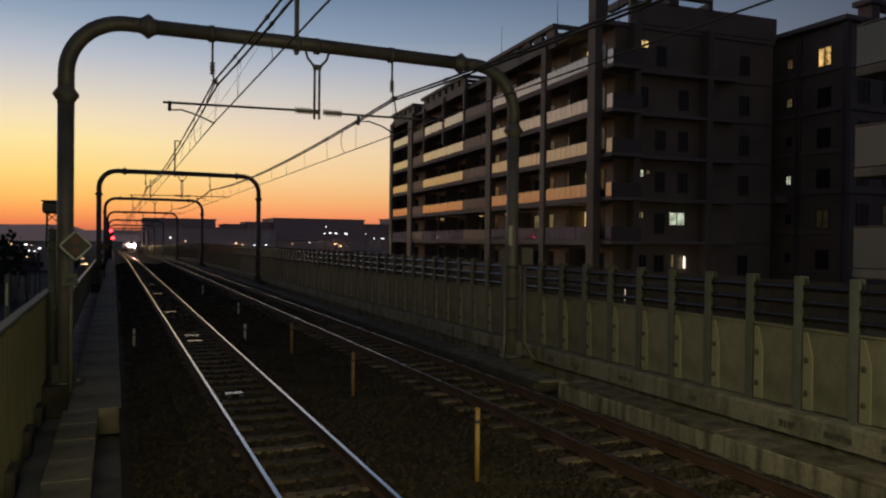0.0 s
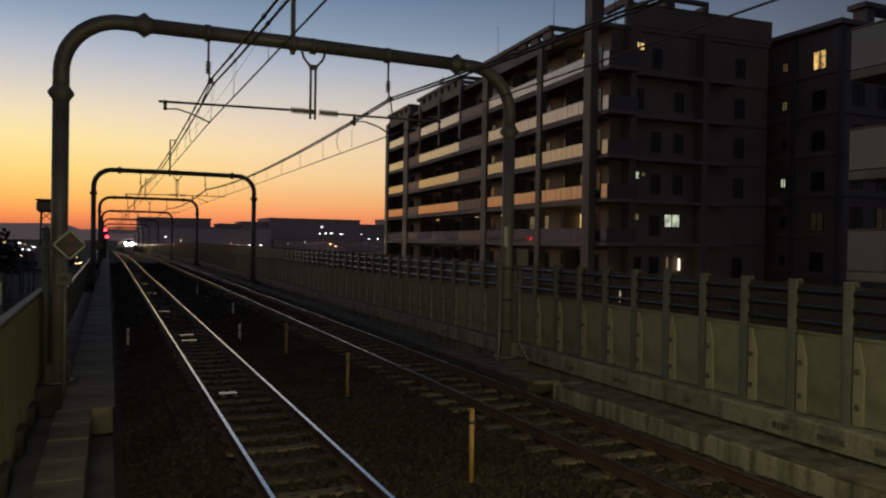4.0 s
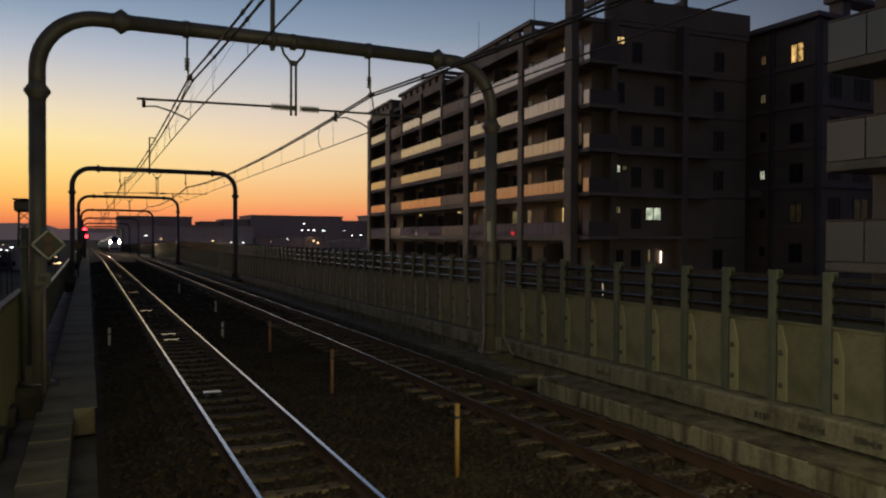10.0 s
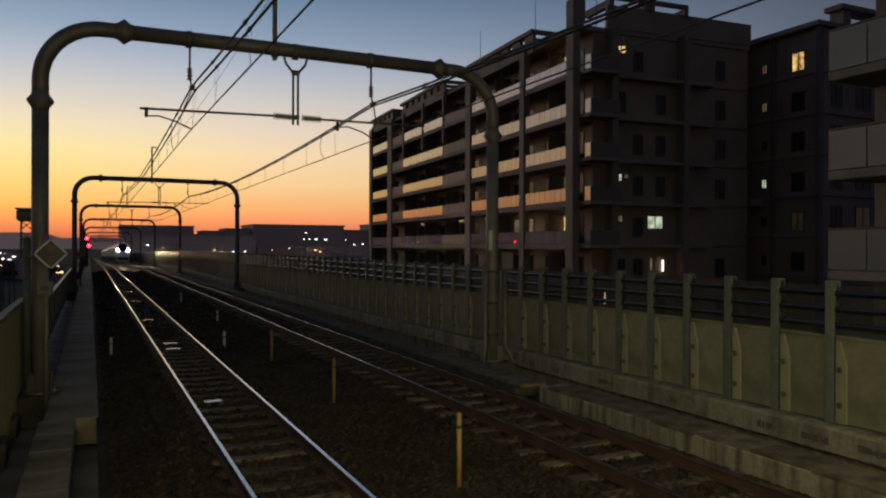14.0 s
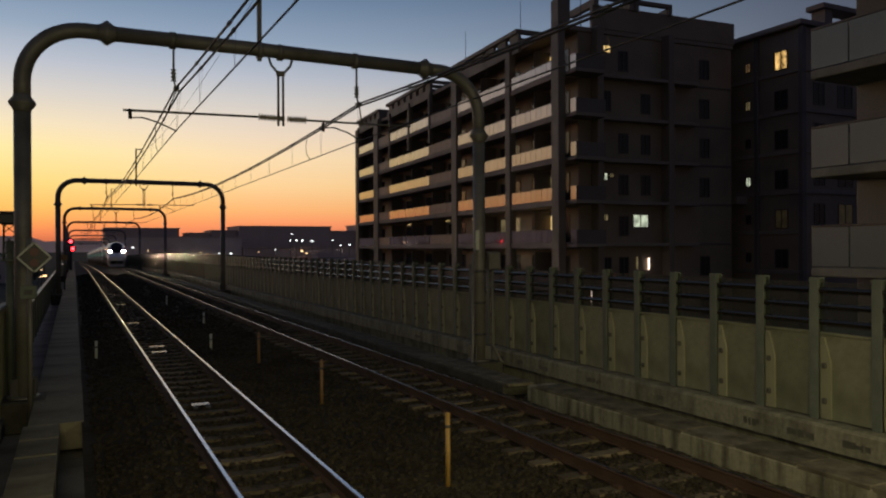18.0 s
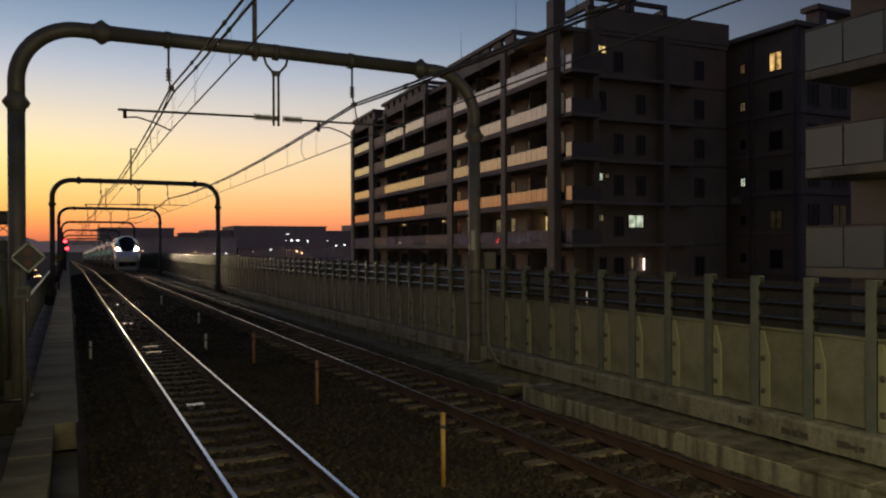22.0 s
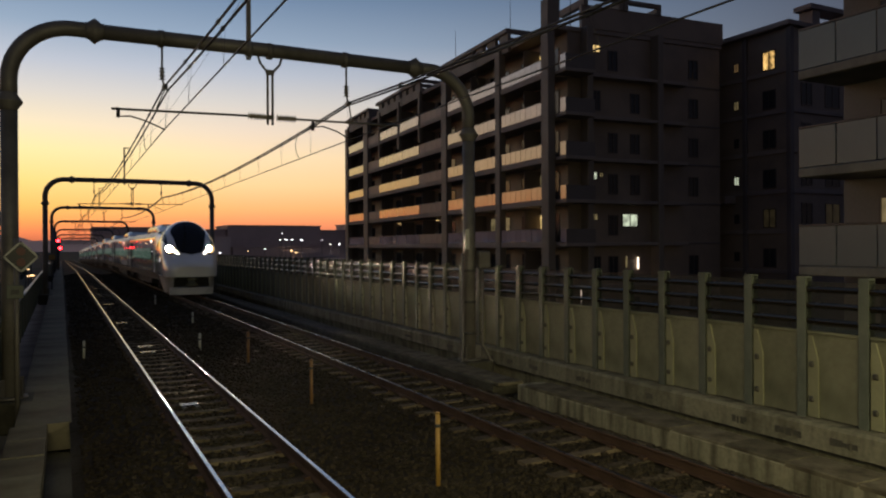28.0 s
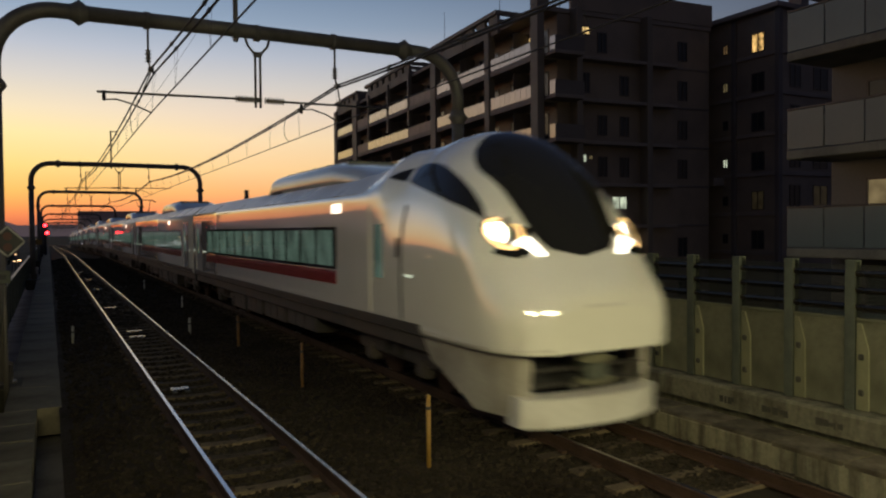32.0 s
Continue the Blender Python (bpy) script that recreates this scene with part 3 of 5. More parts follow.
first = part("trough_lid", box(-0.315, 0.315, -0.495, 0.495, -0.05, 0.02, 0.012), M["lid"], trough, "worn concrete lid, darkened for the dim kerb top")
first.location = (8.545, -3.0, -0.18)
for k in range(1, 60):
    y = -3.0 + k
    if k < 16 or k > 16:
        again(first, trough, (8.545 + random.uniform(-0.012, 0.012), y, (-0.18 if k < 16 else -0.3) + random.uniform(-0.006, 0.006)))

bm = extrude_profile([(10.15, -0.95), (10.1, -0.42), (9.86, -0.38), (9.86, -0.06), (9.9, -0.02), (10.5, -0.02), (10.5, -2.2), (10.4, -2.2)], stretch(-14, 540))
parapet = tagged(mesh_object("parapet", bm, M["concrete"]), "weathered concrete parapet carrying the sound barrier", "parapet", kind="structure")
for k in range(24):
    if random.random() < 0.35:
        continue
    y = -1.3 + k * 1.0 + random.uniform(-0.1, 0.1)
    # thin dark blocks on the face stand for each slot
    bm = bmesh.new()
    v = y - random.uniform(0.1, 0.22)
    for n in range(random.randint(3, 6)):
        w = random.uniform(0.03, 0.1)
        add_box(bm, 9.853 - 0.001 * (n % 3), 9.88, v, v + w, -0.25 - random.uniform(0, 0.05), -0.18 + random.uniform(-0.02, 0.02))
        v += w + random.choice((0.001, 0.004, 0.03))
    part("drain_slot", bm, M["bolt"], parapet, "dark irregular drain slot")

BARRIER_X = 10.2


def h_post():
    bm = bmesh.new()
    add_box(bm, -0.075, -0.06, -0.075, 0.075, -0.02, 2.13)
    add_box(bm, 0.06, 0.075, -0.075, 0.075, -0.02, 2.13)
    add_box(bm, -0.06, 0.06, -0.006, 0.006, -0.02, 2.13)
    add_box(bm, -0.077, 0.077, -0.077, 0.077, 2.11, 2.132)
    return bm


def low_panel():
    bm = bmesh.new()
    add_box(bm, -0.02, 0.06, 0.07, 0.93, 0.0, 1.26, 0.01)
    add_box(bm, -0.045, 0.08, 0.07, 0.93, 1.26, 1.31, 0.008)
    return bm


def clamp_strip():
    """A flat strap with a tapered head."""
    bm = bmesh.new()
    outline = [(-0.09, 0.0), (-0.27, 0.0), (-0.265, 0.86), (-0.16, 1.23), (-0.09, 1.23)]
    near = [bm.verts.new((-0.05, y, z)) for y, z in outline]
    far = [bm.verts.new((-0.02, y, z)) for y, z in outline]
    bm.faces.new(near)
    bm.faces.new(far)
    for k in range(5):
        bm.faces.new((near[k], near[(k + 1) % 5], far[(k + 1) % 5], far[k]))
    return bm


barrier = thing("sound_barrier", "grey panelled sound barrier with steel posts and horizontal rails", "barrier", (BARRIER_X, 0, 0), kind="structure")
shapes = (("post", h_post(), M["post"], "galvanised steel post"), ("panel", low_panel(), M["panel"], "matt grey barrier panel"),
          ("clamp_strip", clamp_strip(), M["clamp"], "pale vertical clamp strip"),
          ("pane", box(-0.005, 0.02, 0.07, 0.93, 1.3, 2.06), M["acrylic"], "smoked acrylic pane"))
masters = [part(n, b, m, barrier, lab) for n, b, m, lab in shapes]
bar_shape = extrude_profile([(0.0, -0.045), (-0.03, -0.04), (-0.052, -0.016), (-0.056, 0.008), (-0.042, 0.034), (-0.018, 0.046), (0.0, 0.046)], [(0.07, 0), (0.93, 0)])
bar = part("rail_bar", bar_shape, M["bar"], barrier, "brushed metal rail")
bolt = part("bolt", box(-0.085, -0.05, -0.215, -0.125, -0.045, 0.045, 0.018), M["bolt"], barrier)
START = -4.31
for k in range(72):
    y = START + k
    for ob in masters:
        if k:
            again(ob, barrier, (0, y, 0))
    for n, z in enumerate((1.46, 1.7, 1.94)):
        if k or n:
            again(bar, barrier, (0, y, z))
    for n, z in enumerate((0.25, 0.78)):
        if (k or n) and k < 34:
            again(bolt, barrier, (0, y, z + random.uniform(-0.03, 0.03)))
for ob in masters:
    ob.location = (0, START, 0)
bar.location, bolt.location = (0, START, 1.46), (0, START, 0.25)
bm = bmesh.new()
for k in range(72, 330):
    y = START + k
    g = grade(y)
    add_box(bm, -0.07, 0.07, y - 0.075, y + 0.075, -0.02 + g, 2.13 + g, slot=0)
    add_box(bm, -0.01, 0.06, y + 0.075, y + 0.925, 0.0 + g, 1.3 + g, slot=1)
    add_box(bm, -0.005, 0.02, y + 0.075, y + 0.925, 1.3 + g, 2.06 + g, slot=2)
    for z in (1.45, 1.67, 1.89):
        add_box(bm, -0.05, -0.01, y + 0.075, y + 0.925, z + g, z + g + 0.06, slot=3)
tagged(part("far_bays", bm, [M["post"], M["panel"], M["acrylic"], M["bar"]], barrier), kind="stuff")

# ---- left-hand side: barriers and walkway ----
wall = thing("ribbed_barrier", "olive ribbed barrier wall beside the platform end", "barrier", (-1.3, 0, 0), kind="structure")


def ribbed_panel():
    bm = bmesh.new()
    add_box(bm, -0.05, 0.0, 0.0, 0.98, -0.9, 1.44)
    for k in range(4):
        v = add_box(bm, 0.0, 0.05, 0.05 + k * 0.245, 0.18 + k * 0.245, -0.88, 1.42)
        for q in v:
            if q.co.x > 0.02:
                q.co.y += 0.025 if q.co.y < 0.115 + k * 0.245 else -0.025
    return bm


first = part("ribbed_panel", ribbed_panel(), M["leftwall"], wall)
first.location.y = 0.5
for k in range(1, 18):
    again(first, wall, (0, 0.5 + k, -0.03 * (k % 2)))
part("cap_rail", box(-0.07, 0.07, 0.4, 18.4, 1.44, 1.5, 0.012), M["post"], wall, "bright metal cap rail")
for k in range(9):
    part("foot_block", box(-0.12, 0.16, 0.9 + 2 * k, 1.5 + 2 * k, -0.75, -0.35 - 0.05 * (k % 2), 0.03), M["darkconcrete"], wall, "rough concrete foot block")

fence = thing("low_barrier", "low panelled barrier with a metal top rail", "barrier", (-1.36, 0, 0), kind="structure")
panel = part("barrier_panel", box(-0.03, 0.02, 0.06, 1.94, -0.75, 0.76, 0.008), M["leftwall"], fence)
stake = part("fence_post", box(-0.05, 0.06, -0.05, 0.05, -0.75, 0.79, 0.008), M["post"], fence)
panel.location.y = stake.location.y = 18.6
for k in range(1, 30):
    again(panel, fence, (0, 18.6 + 2 * k, 0))
    again(stake, fence, (0, 18.6 + 2 * k, 0))
part("top_rail", extrude_profile([(-0.05, 0.76), (0.05, 0.76), (0.05, 0.82), (-0.05, 0.82)], stretch(18.55, 540)), M["louvre"], fence, "metal top rail")
part("far_panels", extrude_profile([(-0.03, -0.75), (0.02, -0.75), (0.02, 0.76), (-0.03, 0.76)], stretch(78.65, 540)), M["leftwall"], fence)

walkway = thing("walkway", "narrow walkway of worn concrete slabs beside the track", "walkway", (0, 0, 0), kind="structure")
slab = part("slab", box(-0.27, 0.27, -0.496, 0.496, -0.75, -0.3, 0.006), M["walk"], walkway, "worn concrete walkway slab")
slab.location = (-0.5, 2.5, 0)
for k in range(1, 12):
    again(slab, walkway, (-0.5 + random.uniform(-0.01, 0.01), 2.5 + k, random.uniform(-0.015, 0.01)))
wide = part("wide_slab", box(-0.42, 0.42, -0.994, 0.994, -0.75, -0.29, 0.006), M["walk"], walkway, "worn concrete walkway slab")
wide.location = (-0.28, 15.0, 0)
for k in range(1, 30):
    again(wide, walkway, (-0.28 + random.uniform(-0.01, 0.01), 15.0 + 2 * k, random.uniform(-0.012, 0.01)))
part("far_slabs", extrude_profile([(-0.7, -0.75), (0.14, -0.75), (0.14, -0.3), (-0.7, -0.3)], stretch(74.0, 540)), M["walk"], walkway)

# the platform that the camera stands on
tagged(mesh_object("platform", box(-6.0, 0.62, -30, 1.6, -2.2, 1.05, 0.02), M["concrete"]), "plain concrete platform end under the camera", "platform", kind="structure")


# ---- portal frames over the tracks ----
LEG_L, LEG_R, BEAM_Z = -0.89, 9.32, 7.035


def portal():
    g = thing("catenary_portal", "grey tubular steel portal frame spanning both tracks", "portal frame", (0, 0, 0), "portal frames")
    r = 0.155
    for x, s in ((LEG_L, 1), (LEG_R, -1)):
        part("column", tube([(x, 0, -0.9), (x, 0, 5.45)], r, 16), M["steel"], g)
        arc = [(x, 0, 5.45)] + [(x + s * 1.12 * (1 - math.cos(a)), 0, BEAM_Z - 1.12 + 1.12 * math.sin(a)) for a in np.linspace(0, math.pi / 2, 14)] + [(x + s * 1.52, 0, BEAM_Z)]
        part("elbow", tube(arc, r, 16), M["steel"], g)
        for at, d in ((Vector((x, 0, 5.48)), Vector((0, 0, 1))), (Vector((x + s * 1.52, 0, BEAM_Z)), Vector((1, 0, 0)))):
            part("collar", tube([at - 0.17 * d, at - 0.13 * d, at - 0.015 * d, at + 0.015 * d, at + 0.13 * d, at + 0.17 * d], [0.165, 0.165, 0.25, 0.25, 0.165, 0.165], 10), M["steel"], g, "flanged pipe collar")
        bm = bmesh.new()
        add_box(bm, x - 0.42, x + 0.42, -0.5, 0.5, -0.9, -0.28, 0.04)
        part("footing", bm, M["darkconcrete"], g, "concrete footing block")
        bm = tube([(x, 0, -0.3), (x, 0, -0.24)], 0.3, 12)
        for k in range(4):
            a = math.pi / 4 + k * math.pi / 2
            add_box(bm, -0.015, 0.015, 0.14, 0.3, -0.25, 0.1, m=Matrix.Translation((x, 0, 0)) @ Matrix.Rotation(a, 4, "Z"))
        part("base_flange", bm, M["steel"], g)
    part("beam", tube([(LEG_L + 1.52, 0, BEAM_Z), (3.7, 0, BEAM_Z + 0.02), (LEG_R - 1.52, 0, BEAM_Z)], r, 16), M["steel"], g)
    # mast with a short arm on top
    bm = bmesh.new()
    add_box(bm, 3.69, 3.78, -0.06, 0.06, 6.8, 9.26, 0.008)
    add_box(bm, 3.69, 4.1, -0.03, 0.03, 9.2, 9.26)
    add_box(bm, 4.05, 4.1, -0.03, 0.03, 9.0, 9.22)
    part("mast", bm, M["steel"], g)
    for x in (3.74, 1.9, 4.2, 5.99):
        part("band", tube([(x - 0.06, 0, BEAM_Z), (x + 0.06, 0, BEAM_Z)], r + 0.025, 14), M["steel"], g)
    # forked drop bracket that holds both arms
    bm = bmesh.new()
    for s in (-1, 1):
        add_tube(bm, [(4.21 + s * 0.28, 0, 6.95), (4.21 + s * 0.22, 0, 6.75), (4.21 + s * 0.09, 0, 6.6), (4.21 + s * 0.055, 0, 6.5), (4.21 + s * 0.055, 0, 5.38)], 0.028, 8)
    add_box(bm, 4.12, 4.3, -0.03, 0.03, 6.5, 6.62, 0.01)
    add_box(bm, 4.13, 4.29, -0.03, 0.03, 5.5, 5.6)
    part("drop_bracket", bm, M["steel"], g)
    for c, s in ((NEAR_TRACK, -1), (FAR_TRACK, 1)):
        part("insulator", tube([(4.25 + s * (0.12 + 0.034 * k), 0, 5.55) for k in range(13)], [0.028 if k % 2 else 0.082 for k in range(13)], 10), M["insulator"], g, "ribbed brown insulator")
        end = 0.93 if s < 0 else 7.4
        part("arm", tube([(4.25 + s * 0.54, 0, 5.55), (end, 0, 5.49 if s < 0 else 5.58)], 0.026, 8), M["steel"], g)
        if s < 0:
            pull = [(1.06, 0, 5.5), (1.06, 0, 5.34), (1.3, 0, 5.36), (1.6, 0, 5.28), (1.98, 0, 5.12)]
        else:
            pull = [(5.2, 0, 5.56), (5.2, 0, 5.4), (5.45, 0, 5.43), (5.8, 0, 5.33), (6.2, 0, 5.12)]
        part("pull_off", tube(pull, 0.018, 6), M["steel"], g)
        bm = tube([(pull[0][0], 0, 5.52), (pull[0][0], 0, 5.32)], 0.04, 6)
        part("pull_off_clamp", bm, M["dark"], g)
        x = 1.92 if s < 0 else 6.02
        bm = tube([(x, 0, 6.95), (x, 0, 6.42)], 0.025, 6)
        add_tube(bm, [(x, 0, 6.42 - 0.04 * k) for k in range(7)], [0.03 if k % 2 else 0.065 for k in range(7)], 8)
        add_tube(bm, [(x, 0, 6.2), (x + 0.05, 0, 6.02)], 0.02, 6)
        add_box(bm, x, x + 0.1, -0.09, 0.09, 5.98, 6.06)
        part("hanger", bm, M["steel"], g)
        part("stay", tube([(x + 0.06, 0, 6.0), (x + (-0.12 if s < 0 else 0.14), 0, 5.55)], 0.016, 6), M["steel"], g)
    return g


first_portal = portal()
first_portal.location = (0, GATE_Y, 0)
for k in (-1, 1, 2, 3, 4, 5, 6, 7, 8):
    y = GATE_Y + k * GATE_STEP
    copy_thing(first_portal, pose(0, y, grade(y)))


# ---- overhead wires ----
def overhead(name, x, label, half):
    w = thing(name, label, "overhead wires", (x, 0, 0), "overhead wires")
    contact, m1, m2 = [], [], []
    for k in range(-1, 7):
        y0 = GATE_Y + k * GATE_STEP
        side = 0.18 if k < 0 else -0.05 if k % 2 else -0.15
        dip = 0.5 if k < 0 else 0.38
        for i in range(12):
            u = i / 12
            y = y0 + u * GATE_STEP
            g = grade(y)
            sag = 4 * u * (1 - u)
            end = -0.2 - side if k >= 0 else -0.15
            contact.append((side + (end - side) * u, y, 5.15 + g))
            lean = -0.12
            m1.append((lean - half, y, 6.03 - dip * sag + g))
            m2.append((lean + half, y + 0.2, 6.03 - 0.6 * half - dip * sag + g))
    part("contact_wire", tube(contact, 0.013, 6), M["wire"], w)
    part("messenger_wire", tube(m1, 0.021, 6), M["wire"], w)
    part("messenger_wire", tube(m2, 0.021, 6), M["wire"], w)
    for a, b in list(zip(m2, contact))[8:25]:
        for d in (-0.03, 0.03):
            part("dropper", tube([(a[0] + d, a[1], a[2]), (b[0], b[1], b[2])], 0.0025, 4), M["wire"], w)
    for line in (m1, m2):
        for a in line[8:36]:
            part("spacer", box(a[0] - 0.024, a[0] + 0.024, a[1] - 0.08, a[1] + 0.08, a[2] - 0.022, a[2] + 0.026, 0.006), M["dark"], w)
    for k in (0, 1, 2):
        a, b = Vector(m1[12 * (k + 1) + 1]) + Vector((0, 1.1, 0)), Vector(contact[12 * (k + 1) + 1]) + Vector((0, 1.0, 0))
        part("jumper", tube([a, a.lerp(b, 0.2) + Vector((0.0, 0.25, 0)), a.lerp(b, 0.45) + Vector((0.0, 0.42, 0)), a.lerp(b, 0.75) + Vector((0.0, 0.36, 0)), a.lerp(b, 0.92) + Vector((0, 0.15, 0)), b], 0.009, 5), M["wire"], w)
    return w


overhead("overhead_line", NEAR_TRACK, "dark contact and messenger wires over the near track", 0.05)
overhead("overhead_line", FAR_TRACK, "dark contact and messenger wires over the far track", 0.035)
feeder = thing("feeder_line", "thin feeder cable carried by the portal masts", "cable", (4.08, 0, 0))
pts = [(0, GATE_Y + (k + i / 10) * GATE_STEP, 9.0 - 2.4 * (i / 10) * (1 - i / 10) + grade(GATE_Y + k * GATE_STEP)) for k in range(-1, 6) for i in range(10)]
part("cable", tube(pts, 0.006, 5), M["wire"], feeder)


# ---- apartment block with the balconies ----
FACE, BACK, SIDE_Y, END_Y, EAST = 30.4, 32.1, 43.2, 94.9, 46.1
FLOORS = [-6.14 + 3.0 * k for k in range(8)]
ROOF_Z = 17.9


def pane_in_wall(parent, name, axis, at, a0, a1, z0, z1, mat, label=""):
    """A framed window on a wall: axis x: the wall faces -x at x = at; y: it faces -y."""
    def b(d0, d1, u0, u1, w0, w1):
        return (at - d1, at - d0, u0, u1, w0, w1) if axis == "x" else (u0, u1, at - d1, at - d0, w0, w1)
    bm = bmesh.new()
    t = 0.06
    for u0, u1, w0, w1 in ((a0, a1, z0, z0 + t), (a0, a1, z1 - t, z1), (a0, a0 + t, z0 + t, z1 - t), (a1 - t, a1, z0 + t, z1 - t), ((a0 + a1) / 2 - t / 2, (a0 + a1) / 2 + t / 2, z0 + t, z1 - t)):
        add_box(bm, *b(-0.05, 0.05, u0, u1, w0, w1))
    win = part(name, bm, M["frame"], parent)
    part("pane", box(*b(-0.03, 0.015, a0 + t, a1 - t, z0 + t, z1 - t)), mat, win, label)
    return win


BLOCK_TURN = radians(4.0)


def along(y):
    """Place on the turned front, from the place on a front parallel to the line."""
    true = 0.9005 * y / (1 - 0.0023026 * y)
    return SIDE_Y + (true - SIDE_Y) / math.cos(BLOCK_TURN)


def across(x):
    """Place on the turned end wall, from the place on a wall square to the line."""
    return FACE + SIDE_Y * (x - FACE) / (SIDE_Y * math.cos(BLOCK_TURN) + x * math.sin(BLOCK_TURN))


def nearer(x):
    return 1 - (across(x) - FACE) * math.sin(BLOCK_TURN) / SIDE_Y


def apartment_block():
    h = thing("apartment_block", "brown tiled seven storey apartment block with glass balconies at dusk", "apartment building", (0, 0, 0))
    h.matrix_basis = Matrix.Translation((FACE, SIDE_Y, 0)) @ Matrix.Rotation(-BLOCK_TURN, 4, "Z") @ Matrix.Translation((-FACE, -SIDE_Y, 0))
    part("wall", box(BACK, EAST, SIDE_Y, END_Y, GROUND_Z, ROOF_Z, 0.05), M["tile"], h, "brown tiled walls")
    part("roof", box(FACE + 0.32, EAST + 0.1, SIDE_Y - 0.1, END_Y + 0.1, ROOF_Z, ROOF_Z + 0.35, 0.04), M["slab"], h)
    bm = bmesh.new()
    add_box(bm, 33.2, EAST + 0.15, SIDE_Y - 0.15, SIDE_Y + 0.15, ROOF_Z + 0.35, ROOF_Z + 2.0)
    add_box(bm, EAST - 0.15, EAST + 0.15, SIDE_Y + 0.15, END_Y, ROOF_Z + 0.35, ROOF_Z + 2.0)
    part("parapet", bm, M["tile"], h)
    # open roof frames
    for y0, y1, z in ((77.3, 84.4, 19.5), (64.1, 75.0, 19.5), (48.4, 59.4, 19.5)):
        y0, y1 = along(y0), along(y1)
        part("roof_beam", box(FACE - 0.1, FACE + 0.5, y0, y1, z - 0.35, z, 0.03), M["column"], h, "concrete roof beam")
        part("roof_beam", box(BACK + 0.6, BACK + 1.0, y0, y1, z - 0.35, z, 0.03), M["column"], h)
        part("roof_wall", box(FACE + 0.08, FACE + 0.3, y0, y1, ROOF_Z - 0.2, z - 0.92), M["column"], h)
        n = max(2, round((y1 - y0) / 2.1))
        bay = (y1 - y0) / n
        for k in range(n):
            y = y0 + bay * k
            part("roof_post", box(FACE + 0.06, FACE + 0.32, y, y + bay - 0.75, z - 0.92, z - 0.35), M["column"], h)
        for k in range(n + 1):
            y = y0 + (y1 - y0 - 0.4) * k / n
            part("roof_beam", box(FACE + 0.5, BACK + 0.6, y, y + 0.35, z - 0.34, z - 0.02), M["column"], h)
    part("corner_block", box(FACE - 0.1, FACE + 0.9, 42.9, 43.9, ROOF_Z + 0.4, 20.0, 0.04), M["column"], h)
    for x0, x1 in ((33.3, 36.75), (36.8, 40.2)):
        z = ROOF_Z + 2.0
        part("roof_beam", box(x0, x1, SIDE_Y - 0.28, SIDE_Y + 0.1, z + 0.45, z + 0.75, 0.03), M["column"], h)
        for x in (x0, x1 - 0.4):
            part("roof_post", box(x, x + 0.4, SIDE_Y - 0.28, SIDE_Y + 3.0, z - 0.1, z + 0.45, 0.03), M["column"], h)
    for y0, y1 in ((83.8, 84.7), (77.4, 78.7), (58.4, 59.4), (49.4, 50.1), (42.9, 43.8)):
        y0, y1 = along(y0), along(y1)
        part("column", box(FACE - 0.12, FACE + 0.45, y0, y1, GROUND_Z, ROOF_Z + 0.4, 0.04), M["column"], h)
    for y in (along(74.0), along(68.9), along(64.0)):
        part("column", box(FACE - 0.08, FACE + 0.3, y, y + 0.4, FLOORS[6] + 1.2, ROOF_Z + 0.3, 0.03), M["column"], h)
    runs = ((78.7, 83.8, 0), (74.3, 77.4, 1), (64.3, 74.2, 0), (59.4, 64.2, 1), (50.1, 58.4, 0), (43.8, 49.4, 0))
    runs = [(along(y0), along(y1), dull) for y0, y1, dull in runs]
    panels = {}
    for f, z in enumerate(FLOORS[2:], 2):
        part("floor_slab", box(FACE - 0.02, BACK, 43.0, END_Y, z - 0.36, z + 0.06, 0.02), M["slab"], h, "concrete balcony floor slab")
        top = z + 0.93
        part("handrail", box(FACE - 0.03, FACE + 0.05, 43.0, END_Y, top + 0.02, top + 0.07, 0.01), M["frame"], h)
        for y0, y1, dull in runs:
            n = max(1, round((y1 - y0) / (0.78 if not dull else 1.6)))
            w = (y1 - y0) / n
            for k in range(n):
                key = (round(w, 3), dull)
                if key not in panels:
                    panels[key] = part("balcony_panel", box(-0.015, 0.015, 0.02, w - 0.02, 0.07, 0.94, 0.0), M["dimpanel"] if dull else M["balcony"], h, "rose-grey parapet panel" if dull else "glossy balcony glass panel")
                    o = panels[key]
                else:
                    o = again(panels[key], h, (0, 0, 0))
                o.location = (FACE + 0.01, y0 + k * w, z)
                o.rotation_euler = (random.uniform(-0.003, 0.003), random.uniform(-0.004, 0.004), random.uniform(-0.004, 0.004))
        # partitions and sashes behind the balcony
        for y in (81.2, 74.3, 69.0, 64.2, 54.6, 46.6):
            y = along(y)
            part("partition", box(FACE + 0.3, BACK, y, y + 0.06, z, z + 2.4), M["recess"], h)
        for y0, y1 in ((79.4, 83.0), (75.0, 76.8), (69.8, 73.4), (65.0, 68.4), (60.0, 63.4), (55.2, 57.8), (50.8, 53.8), (44.2, 45.8), (46.05, 47.35), (47.9, 49.1)):
            lit = {(7, 46.05): M["warm"], (4, 46.05): M["dim"], (3, 46.05): M["warm"], (3, 50.8): M["dim"]}.get((f, y0), M["glass"])
            pane_in_wall(h, "window", "x", BACK, along(y0), along(y1), z + 0.02, z + 2.15, lit)
    for f, y in ((3, 71.0), (3, 62.0), (3, 57.0), (3, 51.4), (3, 46.8), (4, 56.0), (4, 51.0), (4, 47.0)):
        z = FLOORS[f] + 2.3
